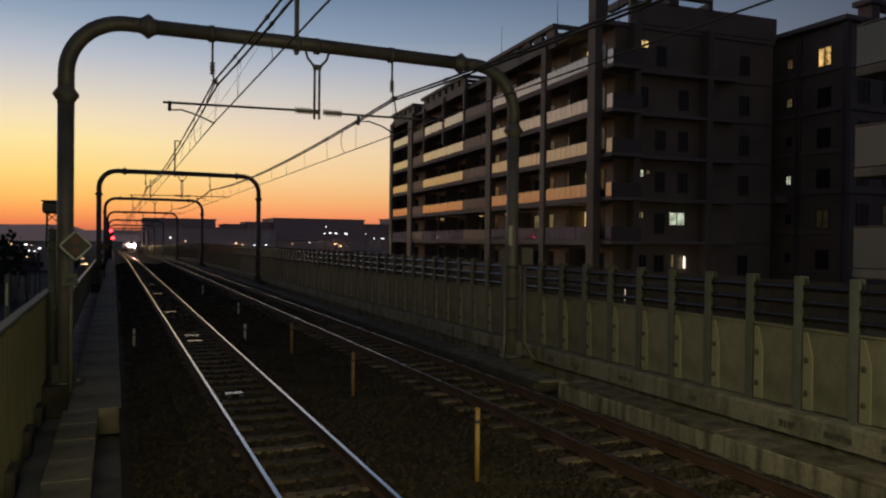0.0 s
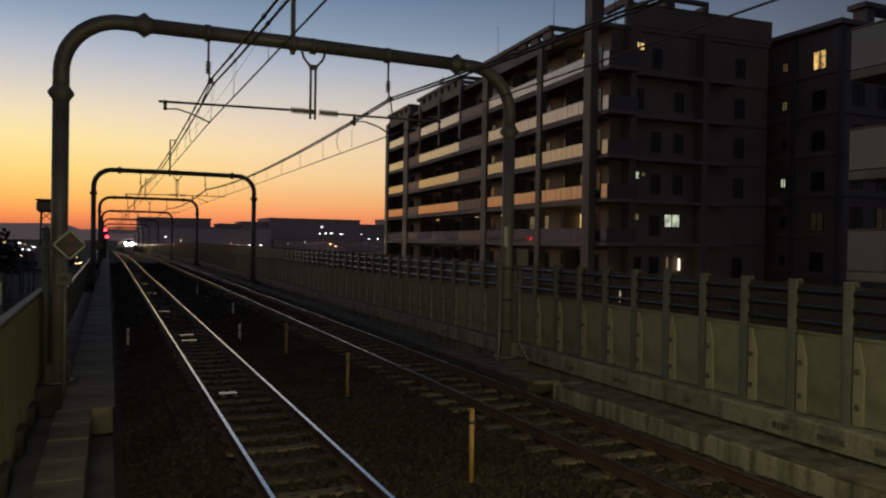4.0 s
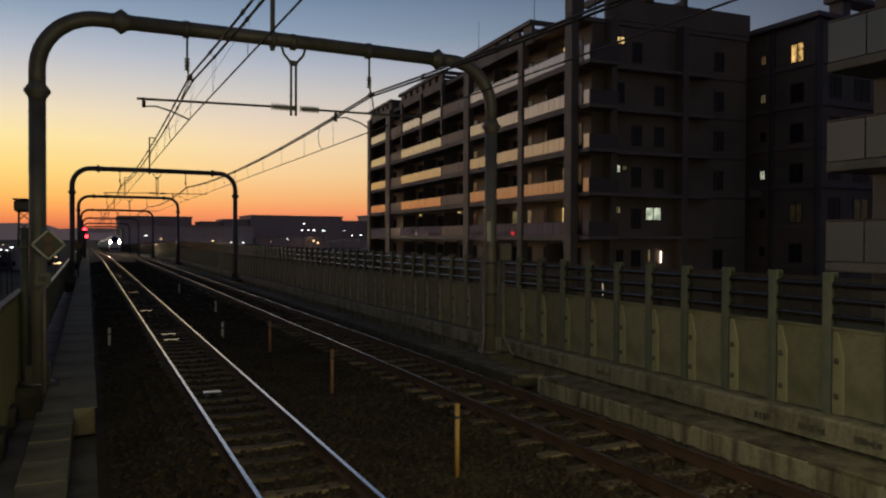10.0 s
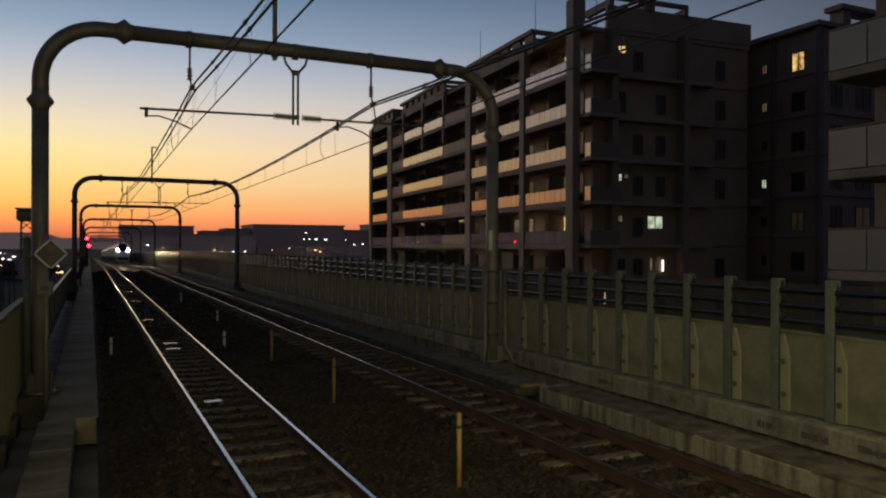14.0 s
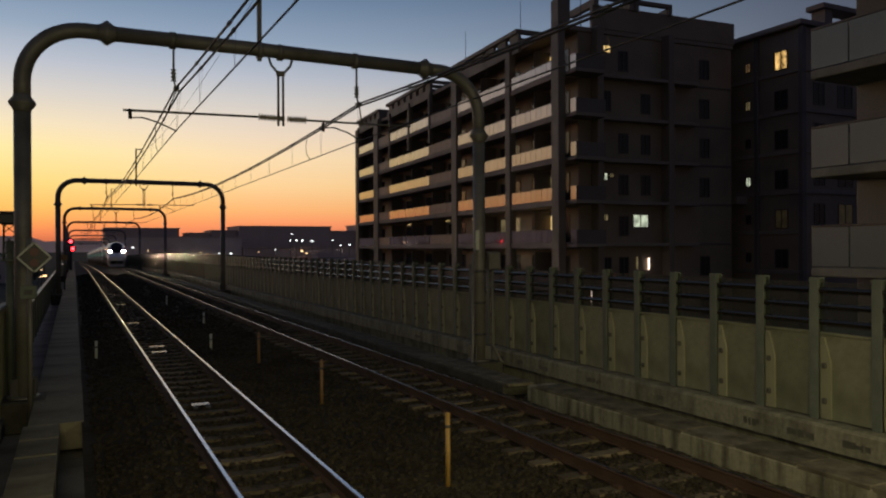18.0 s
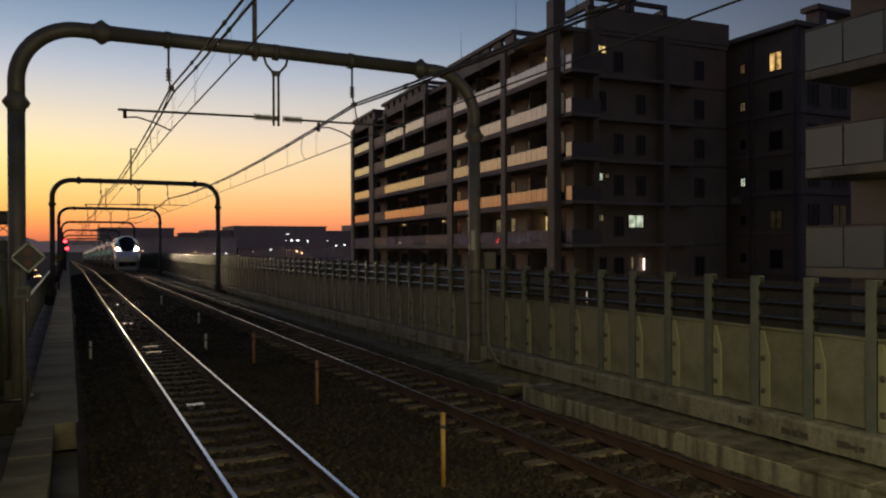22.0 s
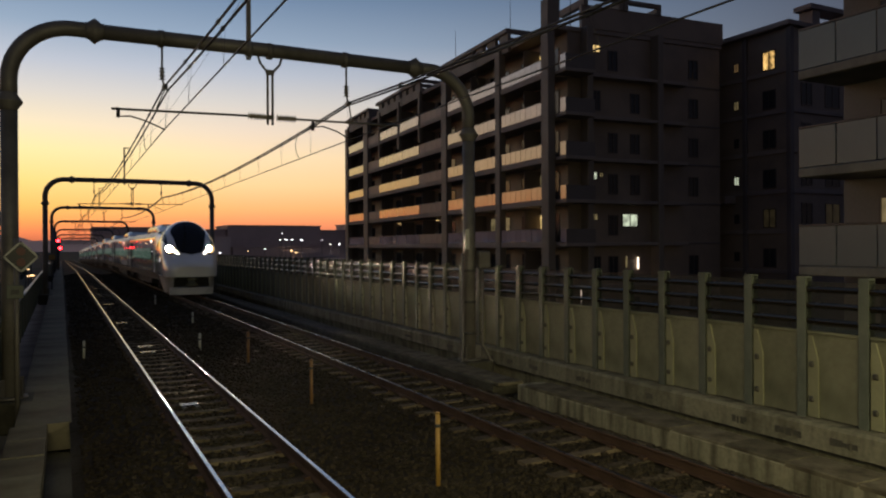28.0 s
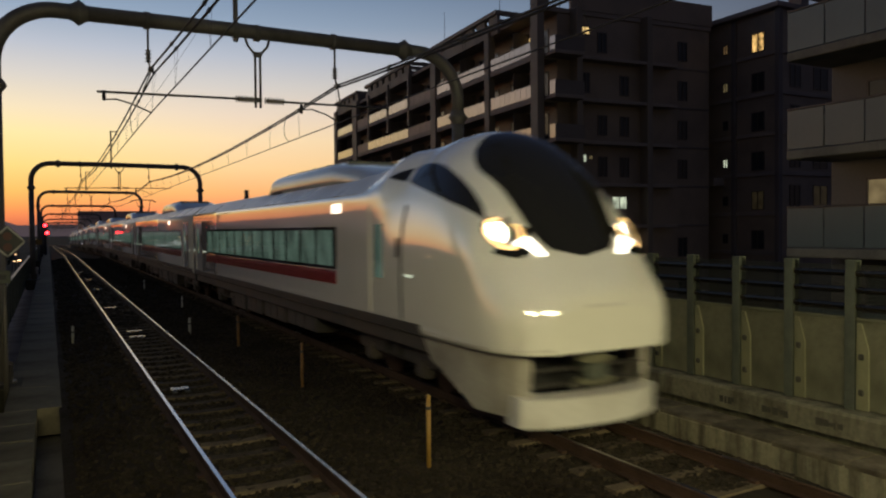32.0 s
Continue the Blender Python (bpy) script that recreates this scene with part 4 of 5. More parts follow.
        y = along(y)
        part("ceiling_lamp", box(FACE + 0.9, FACE + 1.1, y, y + 0.5, z, z + 0.06), M["warm"] if f == 3 else M["dim"], h, "small lit balcony ceiling lamp")
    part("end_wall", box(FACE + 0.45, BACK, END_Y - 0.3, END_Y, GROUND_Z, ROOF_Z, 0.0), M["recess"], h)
    # end wall
    for f, z in enumerate(FLOORS):
        part("floor_band", box(FACE + 0.36, across(33.3), SIDE_Y - 1.85, SIDE_Y - 0.86, z - 0.28, z - 0.04, 0.02), M["slab"], h)
        part("floor_band", box(FACE + 0.5, 42.2, SIDE_Y - 0.85, SIDE_Y, z - 0.24, z, 0.02), M["slab"], h, "proud concrete floor edge")
        part("floor_band", box(42.2, EAST, SIDE_Y - 0.05, SIDE_Y, z - 0.16, z, 0.02), M["tiledark"], h)
        if f > 1:
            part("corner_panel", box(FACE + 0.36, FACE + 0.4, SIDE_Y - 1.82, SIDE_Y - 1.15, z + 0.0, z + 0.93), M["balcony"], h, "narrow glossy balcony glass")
        if f > 2:
            part("corner_panel", box(FACE + 0.4, across(33.3), SIDE_Y - 1.82, SIDE_Y - 1.78, z - 0.03, z + 0.93), M["tiledark"], h)
        for n, (x0, x1) in enumerate(((34.4, 35.1), (35.8, 36.7), (37.9, 38.8), (43.8, 44.8))):
            if (f * 7 + n * 3) % 5 and (f, n) not in ((7, 0), (4, 0), (3, 0), (3, 2)):
                pane_in_wall(h, "window", "y", SIDE_Y, across(x0), across(x1), z + 0.5, z + 2.0, M["glass"])
    for x0, x1, z0, z1, lit in ((34.2, 35.1, 16.65, 17.25, "warm"), (34.1, 34.8, 7.4, 8.0, "pale"), (34.95, 35.35, 7.6, 8.0, "dim"), (34.2, 34.85, 4.45, 5.0, "dim"), (37.1, 38.6, 4.0, 5.0, "pale")):
        m = nearer(x0)
        pane_in_wall(h, "window", "y", SIDE_Y, across(x0), across(x1), 2.62 + (z0 - 2.62) * m, 2.62 + (z1 - 2.62) * m, M[lit])
    for x in (33.3, 39.9):
        part("pilaster", box(across(x), across(x) + 0.5, SIDE_Y - 0.92, SIDE_Y, GROUND_Z, ROOF_Z + 0.3, 0.04), M["column"], h)
    for x, z, lit in ((37.35, 1.0, "dim"), (38.45, 0.9, "destination")):
        x = across(x)
        part("tube_lamp", box(x, x + 0.08, SIDE_Y - 0.2, SIDE_Y - 0.1, z, z + 0.85), M[lit], h, "lit vertical entrance tube lamp")
    part("door_lamp", box(across(40.6), across(40.6) + 0.26, SIDE_Y - 0.2, SIDE_Y - 0.002, 1.0, 1.08, 0.015), M["destination"], h, "small lit lamp over the entrance")
    for y, top in ((69.1, 20.6), (57.5, 22.2), (48.6, 21.8)):
        part("antenna", tube([(FACE + 0.4, along(y), ROOF_Z), (FACE + 0.4, along(y), top)], [0.035, 0.015], 5), M["dark"], h, "thin roof antenna")
    part("antenna", tube([(33.0, SIDE_Y + 1, ROOF_Z), (33.0, SIDE_Y + 1, 22.5)], [0.04, 0.015], 5), M["dark"], h)
    return h


apartment_block()


def rear_wing():
    h = thing("apartment_wing", "dark brown rear apartment wing with a few lit windows", "apartment building", (0, 0, 0))
    x0, y0, y1 = 48.0, 37.3, 60.0
    part("wall", box(x0, 64, y0, y1, GROUND_Z, 18.8, 0.05), M["tile"], h)
    part("roof", box(x0 - 0.5, 64.5, y0 - 0.3, y1, 18.8, 19.2, 0.05), M["slab"], h)
    # open frame on the roof
    for x in (52.0, 55.8):
        part("roof_post", box(x, x + 0.9, 38.4, 39.6, 19.2, 20.9, 0.03), M["slab"], h)
    part("roof_beam", box(51.6, 57.2, 38.2, 39.8, 20.9, 21.3, 0.03), M["slab"], h, "concrete roof frame beam")
    part("roof_beam", box(52.9, 55.8, 38.3, 38.7, 19.21, 19.85, 0.02), M["slab"], h)
    for f, z in enumerate([q + 0.9 for q in FLOORS[2:]], 2):
        part("floor_band", box(x0 - 0.14, x0, y0, y1, z - 0.3, z, 0.02), M["slab"], h)
        part("floor_band", box(x0 - 0.14, 64, y0 - 0.14, y0, z - 0.3, z, 0.02), M["slab"], h)
        for n, (a, b) in enumerate(((41.95, 42.45), (38.55, 39.7))):
            lit = {(7, 0): M["lowlit"], (7, 1): M["curtain"], (6, 0): M["dim"], (4, 0): M["pale"], (3, 1): M["faint"]}.get((f, n), M["glass"])
            pane_in_wall(h, "window", "x", x0, a, b, z + (0.55 if n == 0 else 0.15), z + (1.3 if n == 0 else 1.6), lit)
        for n, (a, b) in enumerate(((49.2, 50.4), (51.9, 53.6), (55.0, 56.4))):
            lit = M["faint"] if (f, n) == (3, 1) else M["glass"]
            pane_in_wall(h, "window", "y", y0, a, b, z + 0.3, z + 2.0, lit)
    part("balcony_ledge", box(x0 - 1.2, x0, 42.3, 43.1, 5.9, 6.5, 0.03), M["slab"], h)
    for x, y in ((x0 - 0.22, 41.1), (x0 - 0.22, 37.1)):
        part("pilaster", box(x, x + 0.42, y, y + 0.4, GROUND_Z, 18.79, 0.04), M["tiledark"], h)


rear_wing()


def balcony_house():
    h = thing("balcony_house", "tiled apartment house with milky glass balconies beside the line", "apartment building", (0, 0, 0))
    x0, x1, y1, y0 = 20.0, 22.0, 15.24, -14.0
    part("wall", box(x1, 34, y0, y1 - 0.05, GROUND_Z, 15.2, 0.05), M["tiledark"], h)
    part("roof", box(x1 - 0.4, 34.3, y0, y1 + 0.3, 15.2, 15.6, 0.04), M["slab"], h)
    sheet = None
    for k in range(-3, 4):
        z = 4.93 + 2.96 * k
        part("floor_slab", box(x0 - 0.05, x1, y0, y1, z - 0.28, z, 0.03), M["slab2"], h, "concrete balcony slab")
        part("handrail", box(x0 - 0.04, x0 + 0.04, y0, y1, z + 1.2, z + 1.26, 0.01), M["frame"], h)
        for n in range(24):
            if sheet is None:
                sheet = part("balcony_panel", box(-0.015, 0.015, 0.015, 1.19, 0.03, 1.19), M["balcony2"], h, "milky balcony glass panel")
                o = sheet
            else:
                o = again(sheet, h, (0, 0, 0))
            o.location = (x0, y1 - 1.22 * (n + 1), z)
        part("side_panel", box(x0, x1, y1 - 0.03, y1, z + 0.03, z + 1.2), M["balcony2"], h, "milky glass side panel")
        for y in (6.0, -2.0):
            part("partition", box(x0 + 0.2, x1, y, y + 0.08, z, z + 2.5), M["recess"], h)
        for a, b in ((12.0, 14.0), (8.0, 11.0), (1.0, 4.5), (-6.0, -3.0)):
            pane_in_wall(h, "window", "x", x1, a, b, z + 0.05, z + 2.1, M["dim"] if (k == -1 and a == 12.0) else M["glass"])
    part("column", box(x0 + 0.1, x0 + 0.7, -3.0, -2.4, GROUND_Z, 15.2, 0.04), M["column"], h)


balcony_house()


# ---- far town ----
def far_block(name, label, x0, x1, y, depth, z, mat, windows=0, lamp=None, group=""):
    h = thing(name, label, "building", ((x0 + x1) / 2, y, GROUND_Z), group)
    w = (x1 - x0) / 2
    part("wall", box(-w, w, 0, depth, 0, z - GROUND_Z, 0.1), mat, h)
    part("roof", box(-w - 0.4, w + 0.4, -0.4, depth + 0.4, z - GROUND_Z, z - GROUND_Z + 0.5, 0.05), M["far"], h)
    for k in range(windows):
        x = -w + (k + 0.5) * 2 * w / windows
        for s in range(max(1, int((z - GROUND_Z) / 3.6))):
            lit = lamp if random.random() < 0.05 and lamp else M["glass"]
            part("window", box(x - 1.2, x + 1.2, -0.12, 0.02, 1.2 + 3.6 * s, 2.6 + 3.6 * s), lit, h)
    return h


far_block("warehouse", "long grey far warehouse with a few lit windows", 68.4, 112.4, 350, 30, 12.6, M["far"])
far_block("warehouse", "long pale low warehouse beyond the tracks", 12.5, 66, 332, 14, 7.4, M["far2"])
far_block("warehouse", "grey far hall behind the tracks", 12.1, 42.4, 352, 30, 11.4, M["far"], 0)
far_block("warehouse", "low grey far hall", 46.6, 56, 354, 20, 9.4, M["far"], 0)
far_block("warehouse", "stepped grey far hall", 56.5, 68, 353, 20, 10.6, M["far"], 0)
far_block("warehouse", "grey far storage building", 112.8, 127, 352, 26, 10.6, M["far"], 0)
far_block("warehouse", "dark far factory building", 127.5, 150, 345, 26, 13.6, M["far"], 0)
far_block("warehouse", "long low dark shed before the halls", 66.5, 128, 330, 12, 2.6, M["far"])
random.seed(5)
for k in range(46):
    x, y = random.uniform(-150, -14), random.uniform(60, 420)
    if x > -14 - 0.05 * y * 0:
        x -= 2
    # past x = -45, mostly out of view, made taller to darken balcony reflections
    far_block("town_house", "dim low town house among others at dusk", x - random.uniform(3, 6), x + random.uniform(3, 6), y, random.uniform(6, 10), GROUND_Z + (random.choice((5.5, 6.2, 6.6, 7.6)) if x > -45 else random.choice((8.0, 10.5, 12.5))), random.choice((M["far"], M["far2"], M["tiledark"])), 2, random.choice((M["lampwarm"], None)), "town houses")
for k in range(30):
    x, y = random.uniform(18, 150), random.uniform(110, 320)
    if x < 47 and y < 95:
        continue
    far_block("town_house", "dim low town house among others at dusk", x - random.uniform(3, 7), x + random.uniform(3, 7), y, random.uniform(6, 10), GROUND_Z + random.choice((5.5, 6.2, 7.0)), random.choice((M["far"], M["tiledark"])), 2, random.choice((M["lampwarm"], None)), "town houses")

# hills at the horizon; their own glow stands in for the haze
verts, faces = [], []
for i in range(161):
    x = -2600 + i * 40
    # unseen rise beyond x = -500, added to darken the lowest balcony reflections
    top = 30 + 10 * noise.noise((x * 0.0012, 3, 0)) + 8 * noise.noise((x * 0.006, 9, 0)) + (14 if x < -100 else 0) + 60 * min(1, max(0, (-500 - x) / 500))
    verts += [(x, 2600, GROUND_Z), (x, 2600, top), (x, 2900, GROUND_Z)]
for i in range(160):
    a = 3 * i
    faces += [(a, a + 3, a + 4, a + 1), (a + 1, a + 4, a + 5, a + 2)]
tagged(from_arrays("backdrop", verts, faces, M["hills"]), "low hills along the horizon, glowing for the evening haze", "hills", kind="structure")


def tree(at, height, seed):
    rng = random.Random(seed)
    t = thing("tree", "dark leafy tree standing among the town houses", "tree", at, "town trees")
    bm = tube([(0, 0, 0), (0.1, 0, height * 0.4), (0, 0.1, height * 0.8)], [0.22, 0.16, 0.05], 6)
    for k in range(5):
        a = rng.uniform(0, 6.28)
        z = height * rng.uniform(0.35, 0.6)
        add_tube(bm, [(0, 0, z), (math.cos(a) * height * 0.22, math.sin(a) * height * 0.22, z + height * 0.2)], [0.08, 0.03], 5)
    part("trunk", bm, M["bark"], t)
    verts, faces = [], []
    for k in range(420):
        d = Vector((rng.gauss(0, 1), rng.gauss(0, 1), rng.gauss(0, 1))).normalized() * rng.uniform(0.45, 1.0)
        bulge = 1 + 0.35 * noise.noise(d * 2 + Vector((seed, 0, 0)))
        c = Vector((d.x * height * 0.3 * bulge, d.y * height * 0.3 * bulge, height * 0.68 + d.z * height * 0.33 * bulge))
        u = Vector((rng.gauss(0, 1), rng.gauss(0, 1), rng.gauss(0, 1))).normalized()
        v = u.cross(Vector((rng.gauss(0, 1), 1, rng.gauss(0, 1)))).normalized()
        s = height * 0.045 * rng.uniform(0.6, 1.4)
        b = len(verts)
        verts += [tuple(c + s * u), tuple(c + s * 0.6 * v), tuple(c - s * u), tuple(c - s * 0.6 * v)]
        faces.append((b, b + 1, b + 2, b + 3))
    crown = from_arrays("crown", verts, faces, M["leaf"])
    crown.parent = t
    return t


for k, (x, y, hgt) in enumerate(((-15, 130, 10.5), (-20, 160, 10.5), (-34, 210, 12), (-9, 190, 9.8), (-45, 150, 9), (20, 150, 8), (26, 190, 8), (-26, 120, 8))):
    tree((x, y, GROUND_Z), hgt, k + 3)


# ---- lights of the town ----
def street_lamp(x, y, z, mat, label, size=0.25, group="town lamps"):
    """A lamp head on its pole; z is the height of the light."""
    t = thing("street_lamp", label, "street lamp", (x, y, GROUND_Z), group)
    top = z - GROUND_Z
    part("pole", tube([(0, 0.3, 0), (0, 0.3, top + 0.1)], [0.09, 0.06], 6), M["dark"], t)
    part("arm", tube([(0, 0.3, top + 0.1), (0, 0, top + 0.15)], 0.04, 5), M["dark"], t)
    part("lamp_head", box(-size * 1.3, size * 1.3, -size, size, top - size * 0.5, top + size * 0.5, size * 0.15), mat, t, "glowing lamp head")
    return t


for x, z, mat, s in ((86.9, 8.8, "lampwhite", 0.5), (86.1, 5.9, "lampwhite", 0.45), (91.4, 6.0, "lampwhite", 0.7), (96, 5.8, "lampwhite", 0.7), (88.8, 6.0, "lampwhite", 0.6),
                     (105.4, 5.9, "lampwhite", 0.35), (109.4, 3.8, "lampwhite", 0.5), (113.6, 3.9, "lampwhite", 0.6), (118, 3.9, "lampwhite", 0.5), (47.7, 1.0, "lampwarm", 0.55),
                     (43.6, 0.2, "lampwhite", 0.55), (55.4, 0.4, "lampwhite", 0.5), (60.3, 0.4, "lampwhite", 0.6), (91.2, 1.2, "lampwarm", 0.7), (93.4, 0.3, "lampwarm", 0.6), (21.4, 3.2, "lampwhite", 0.6),
                     (27.2, 1.8, "lampwarm", 0.45), (79.5, 1.9, "lampwhite", 0.35), (40, 0.1, "lampwhite", 0.4), (72, 1.0, "lampwarm", 0.35), (50.5, 0.3, "lampwarm", 0.4)):
    street_lamp(x, 326, z, M[mat], "distant street lamp glowing in the town", s * 0.5)
for x, y, z, mat, s in ((-14.2, 150, 1.35, "lampwhite", 0.16), (-12.0, 150, 0.7, "lampwhite", 0.16), (-10.2, 150, 0.2, "lampwhite", 0.16), (-13.6, 150, 0.3, "lampwhite", 0.14), (-12.7, 150, 0.2, "lampwhite", 0.12),
                        (-4.6, 150, -2.1, "lampwarm", 0.22), (-5.2, 150, -2.2, "lampwarm", 0.16), (-16, 240, 4.0, "lampwarm", 0.2), (-13, 240, 4.4, "lampwarm", 0.22), (-22, 200, 1.0, "lampwarm", 0.15),
                        (-2.6, 330, -1.6, "lampwhite", 0.3), (-30, 170, 0.5, "lampwarm", 0.14), (-18, 130, -2.2, "lampwarm", 0.14)):
    street_lamp(x, y, z, M[mat], "street lamp glowing among the town houses", s)
rng = random.Random(21)
for k in range(34):
    y = rng.uniform(120, 300)
    x = -y * rng.uniform(0.03, 0.2)
    street_lamp(x, y, rng.uniform(-2.6, 1.6), M["lampwarm" if rng.random() < 0.6 else "lampwhite"], "street lamp glowing among the town houses", 0.0008 * y * rng.uniform(0.5, 1.0))
# curved lamp standard just outside the barrier
lamp = thing("curved_lamp", "slim curved white street lamp behind the barrier", "street lamp", (18.5, 24.0, GROUND_Z - 0.02))
part("pole", tube([(0, 0, 0), (0, 0, 7.8), (0.0, 0, 7.92)], [0.06, 0.03, 0.026], 6), M["white"], lamp)
# the stem emits in place of the lamp's light falling on it
part("lit_stem", tube([(0, 0, 7.92), (0, 0, 8.16), (0, 0, 8.36)], [0.018, 0.022, 0.018], 6), M["litstem"], lamp, "lamp stem, its lit look made by its own glow")
part("arm", tube([(0, 0, 8.36), (0.02, 0, 8.43), (0.1, 0, 8.46)], 0.025, 6), M["white"], lamp)
part("lamp_head", box(0.0, 0.26, -0.05, 0.05, 8.42, 8.48, 0.015), M["lampbright"], lamp, "glowing lamp head")


# ---- express train ----
NOSE = [(0.0, 0.84, 1.6, 5.0), (0.03, 0.98, 1.72, 5.0), (0.09, 1.1, 1.83, 4.8), (0.18, 1.2, 1.95, 4.5), (0.3, 1.285, 2.08, 4.1), (0.45, 1.36, 2.27, 3.7), (0.7, 1.425, 2.68, 3.2), (1.0, 1.45, 3.15, 3.1),
        (1.3, 1.46, 3.54, 3.0), (1.6, 1.47, 3.84, 2.9), (1.9, 1.475, 4.04, 2.9), (2.3, 1.475, 4.14, 3.0), (2.8, 1.475, 4.15, 2.9), (3.3, 1.475, 4.07, 3.4), (3.7, 1.475, 3.95, 7.0), (4.1, 1.475, 3.83, 12.0), (4.7, 1.475, 3.68, 14.0), (5.4, 1.475, 3.58, 14.0), (40.0, 1.475, 3.58, 14.0)]
FLOOR_Z = 1.07


def section(s):
    """Half width, top and squareness of the front car's body, s metres behind its nose, eased over the stations."""
    reach = min(0.42, max(0.0, s - 0.5) * 0.45)
    near = [raw_section(s + reach * d) for d in (-1, -0.6, -0.2, 0.2, 0.6, 1)] if reach else [raw_section(s)]
    return [sum(v) / len(near) for v in zip(*near)]


def raw_section(s):
    for a, b in zip(NOSE, NOSE[1:]):
        if s <= b[0]:
            u = (s - a[0]) / (b[0] - a[0])
            return [p + (q - p) * u for p, q in zip(a[1:], b[1:])]
    return list(NOSE[-1][1:])


def upright(s):
    """Foot and squareness of the arch over the upright flank of the cab."""
    n = section(s)[2]
    k = min(1.0, max(0.0, (s - 0.5) / 0.6)) * min(1.0, max(0.0, (4.2 - s) / 1.0))
    k = k * k * (3 - 2 * k)
    return FLOOR_Z + k * 1.1, n + (2.15 - n) * k


def hull(s, angle):
    w, top, n = section(s)
    base, m = upright(s)
    c, d = math.cos(angle), math.sin(angle)
    z = FLOOR_Z + (top - FLOOR_Z) * max(0.0, d) ** (2 / n)
    tuck = 1.0 - 0.04 * max(0.0, (1.5 - z) / 0.55) ** 2
    u = min(1.0, max(0.0, (z - base) / (top - base)))
    half = (1 - u ** m) ** (1 / m) * w * tuck
    # flat sloping shoulder of the coach body
    body = min(1.0, max(0.0, (s - 3.2) / 1.6))
    body = body * body * (3 - 2 * body)
    if z > 3.22 and body:
        half = min(half, half * (1 - body) + body * max(0.0, w - (z - 3.22) * 1.3))
    return Vector((-math.copysign(half, c), s, z))


def spaced(s, count):
    """Angles round the hull that give points at even heights."""
    n = section(s)[2]
    half = [math.pi / 2 * (k / count) ** (n / 2) for k in range(count + 1)]
    return half + [math.pi - a for a in reversed(half[:-1])]


def hull_out(s, angle, off):
    p = hull(s, angle)
    e = 0.02
    ds = hull(s + e, angle) - hull(max(0.0, s - e), angle)
    da = hull(s, min(math.pi - 1e-3, angle + e)) - hull(s, max(1e-3, angle - e))
    n = ds.cross(da).normalized()
    mid = Vector((0, s + 0.6, 1.9))
    return p + off * (n if n.dot(p - mid) > 0 else -n)


def angle_at_z(s, z, side):
    w, top, n = section(s)
    a = math.asin(min(1.0, max(0.0, (z - FLOOR_Z) / (top - FLOOR_Z)) ** (n / 2)))
    return a if side < 0 else math.pi - a


def angle_at_x(s, x):
    w, top, n = section(s)
    base, m = upright(s)
    u = (1 - min(1.0, abs(x) / w) ** m) ** (1 / m)
    return angle_at_z(s, base + (top - base) * u, -1 if x < 0 else 1)


def patch(stations, lo, hi, off, n=6):
    """A piece of skin that lies on the hull between the angles lo(s) and hi(s)."""
    bm = bmesh.new()
    rows = []
    for s in stations:
        a, b = lo(s), hi(s)
        rows.append([bm.verts.new(hull_out(s, a + (b - a) * k / n, off)) for k in range(n + 1)])
    for p, q in zip(rows, rows[1:]):
        for k in range(n):
            bm.faces.new((p[k], p[k + 1], q[k + 1], q[k]))
    # a thin edge back to the hull
    rim = [e for e in bm.edges if len(e.link_faces) == 1]
    r = bmesh.ops.extrude_edge_only(bm, edges=rim)
    for v in [g for g in r["geom"] if isinstance(g, bmesh.types.BMVert)]:
        v.co += (Vector((0, v.co.y + 0.6, 1.9)) - v.co).normalized() * (off + 0.01)
    return bm


def band(s0, s1, z0, z1, side, off=0.006, n=1, steps=2):
    return patch(list(np.linspace(s0, s1, steps)), lambda s: angle_at_z(s, z0, side), lambda s: angle_at_z(s, z1, side), off, n)


def bogie(parent, s):
    bm = bmesh.new()
    for x in (-0.98, 0.98):
        add_box(bm, x - 0.08, x + 0.08, s - 1.6, s + 1.6, 0.45, 0.72, 0.05)
        for y in (-1.05, 1.05):
            add_box(bm, x - 0.13, x + 0.13, s + y - 0.17, s + y + 0.17, 0.28, 0.6, 0.05)
        add_tube(bm, [(x, s - 0.25, 0.55), (x, s - 0.25, 0.95)], 0.16, 10)
        add_tube(bm, [(x, s + 0.25, 0.55), (x, s + 0.25, 0.95)], 0.16, 10)
    add_box(bm, -0.9, 0.9, s - 0.3, s + 0.3, 0.5, 0.8, 0.05)
    b = part("bogie", bm, M["under"], parent, "grimy steel bogie")
    for y in (-1.05, 1.05):
        for x in (-0.565, 0.565):
            w = tube([(x - 0.06, s + y, 0.43), (x + 0.06, s + y, 0.43)], 0.43, 20)
            part("wheel", w, M["railside"], b)


def underside(parent, s0, s1, seed):
    rng = random.Random(seed)
    part("floor_frame", box(-1.36, 1.36, s0, s1, 0.82, 1.075, 0.02), M["under"], parent)
    y = s0 + 5.4
    while y < s1 - 5.6:
        length = rng.uniform(0.9, 2.2)
        for side in (-1, 1):
            bm = box(side * 0.75 - 0.5, side * 0.75 + 0.5, y, y + length, rng.uniform(0.28, 0.45), 0.84, 0.04)
            for k in range(3):
                add_box(bm, side * 1.25 - 0.012, side * 1.25 + 0.012, y + 0.1 + k * length / 3.2, y + 0.1 + k * length / 3.2 + length / 4.2, 0.48, 0.78)
            part("equipment_box", bm, M["under"], parent)
        y += length + rng.uniform(0.15, 0.4)


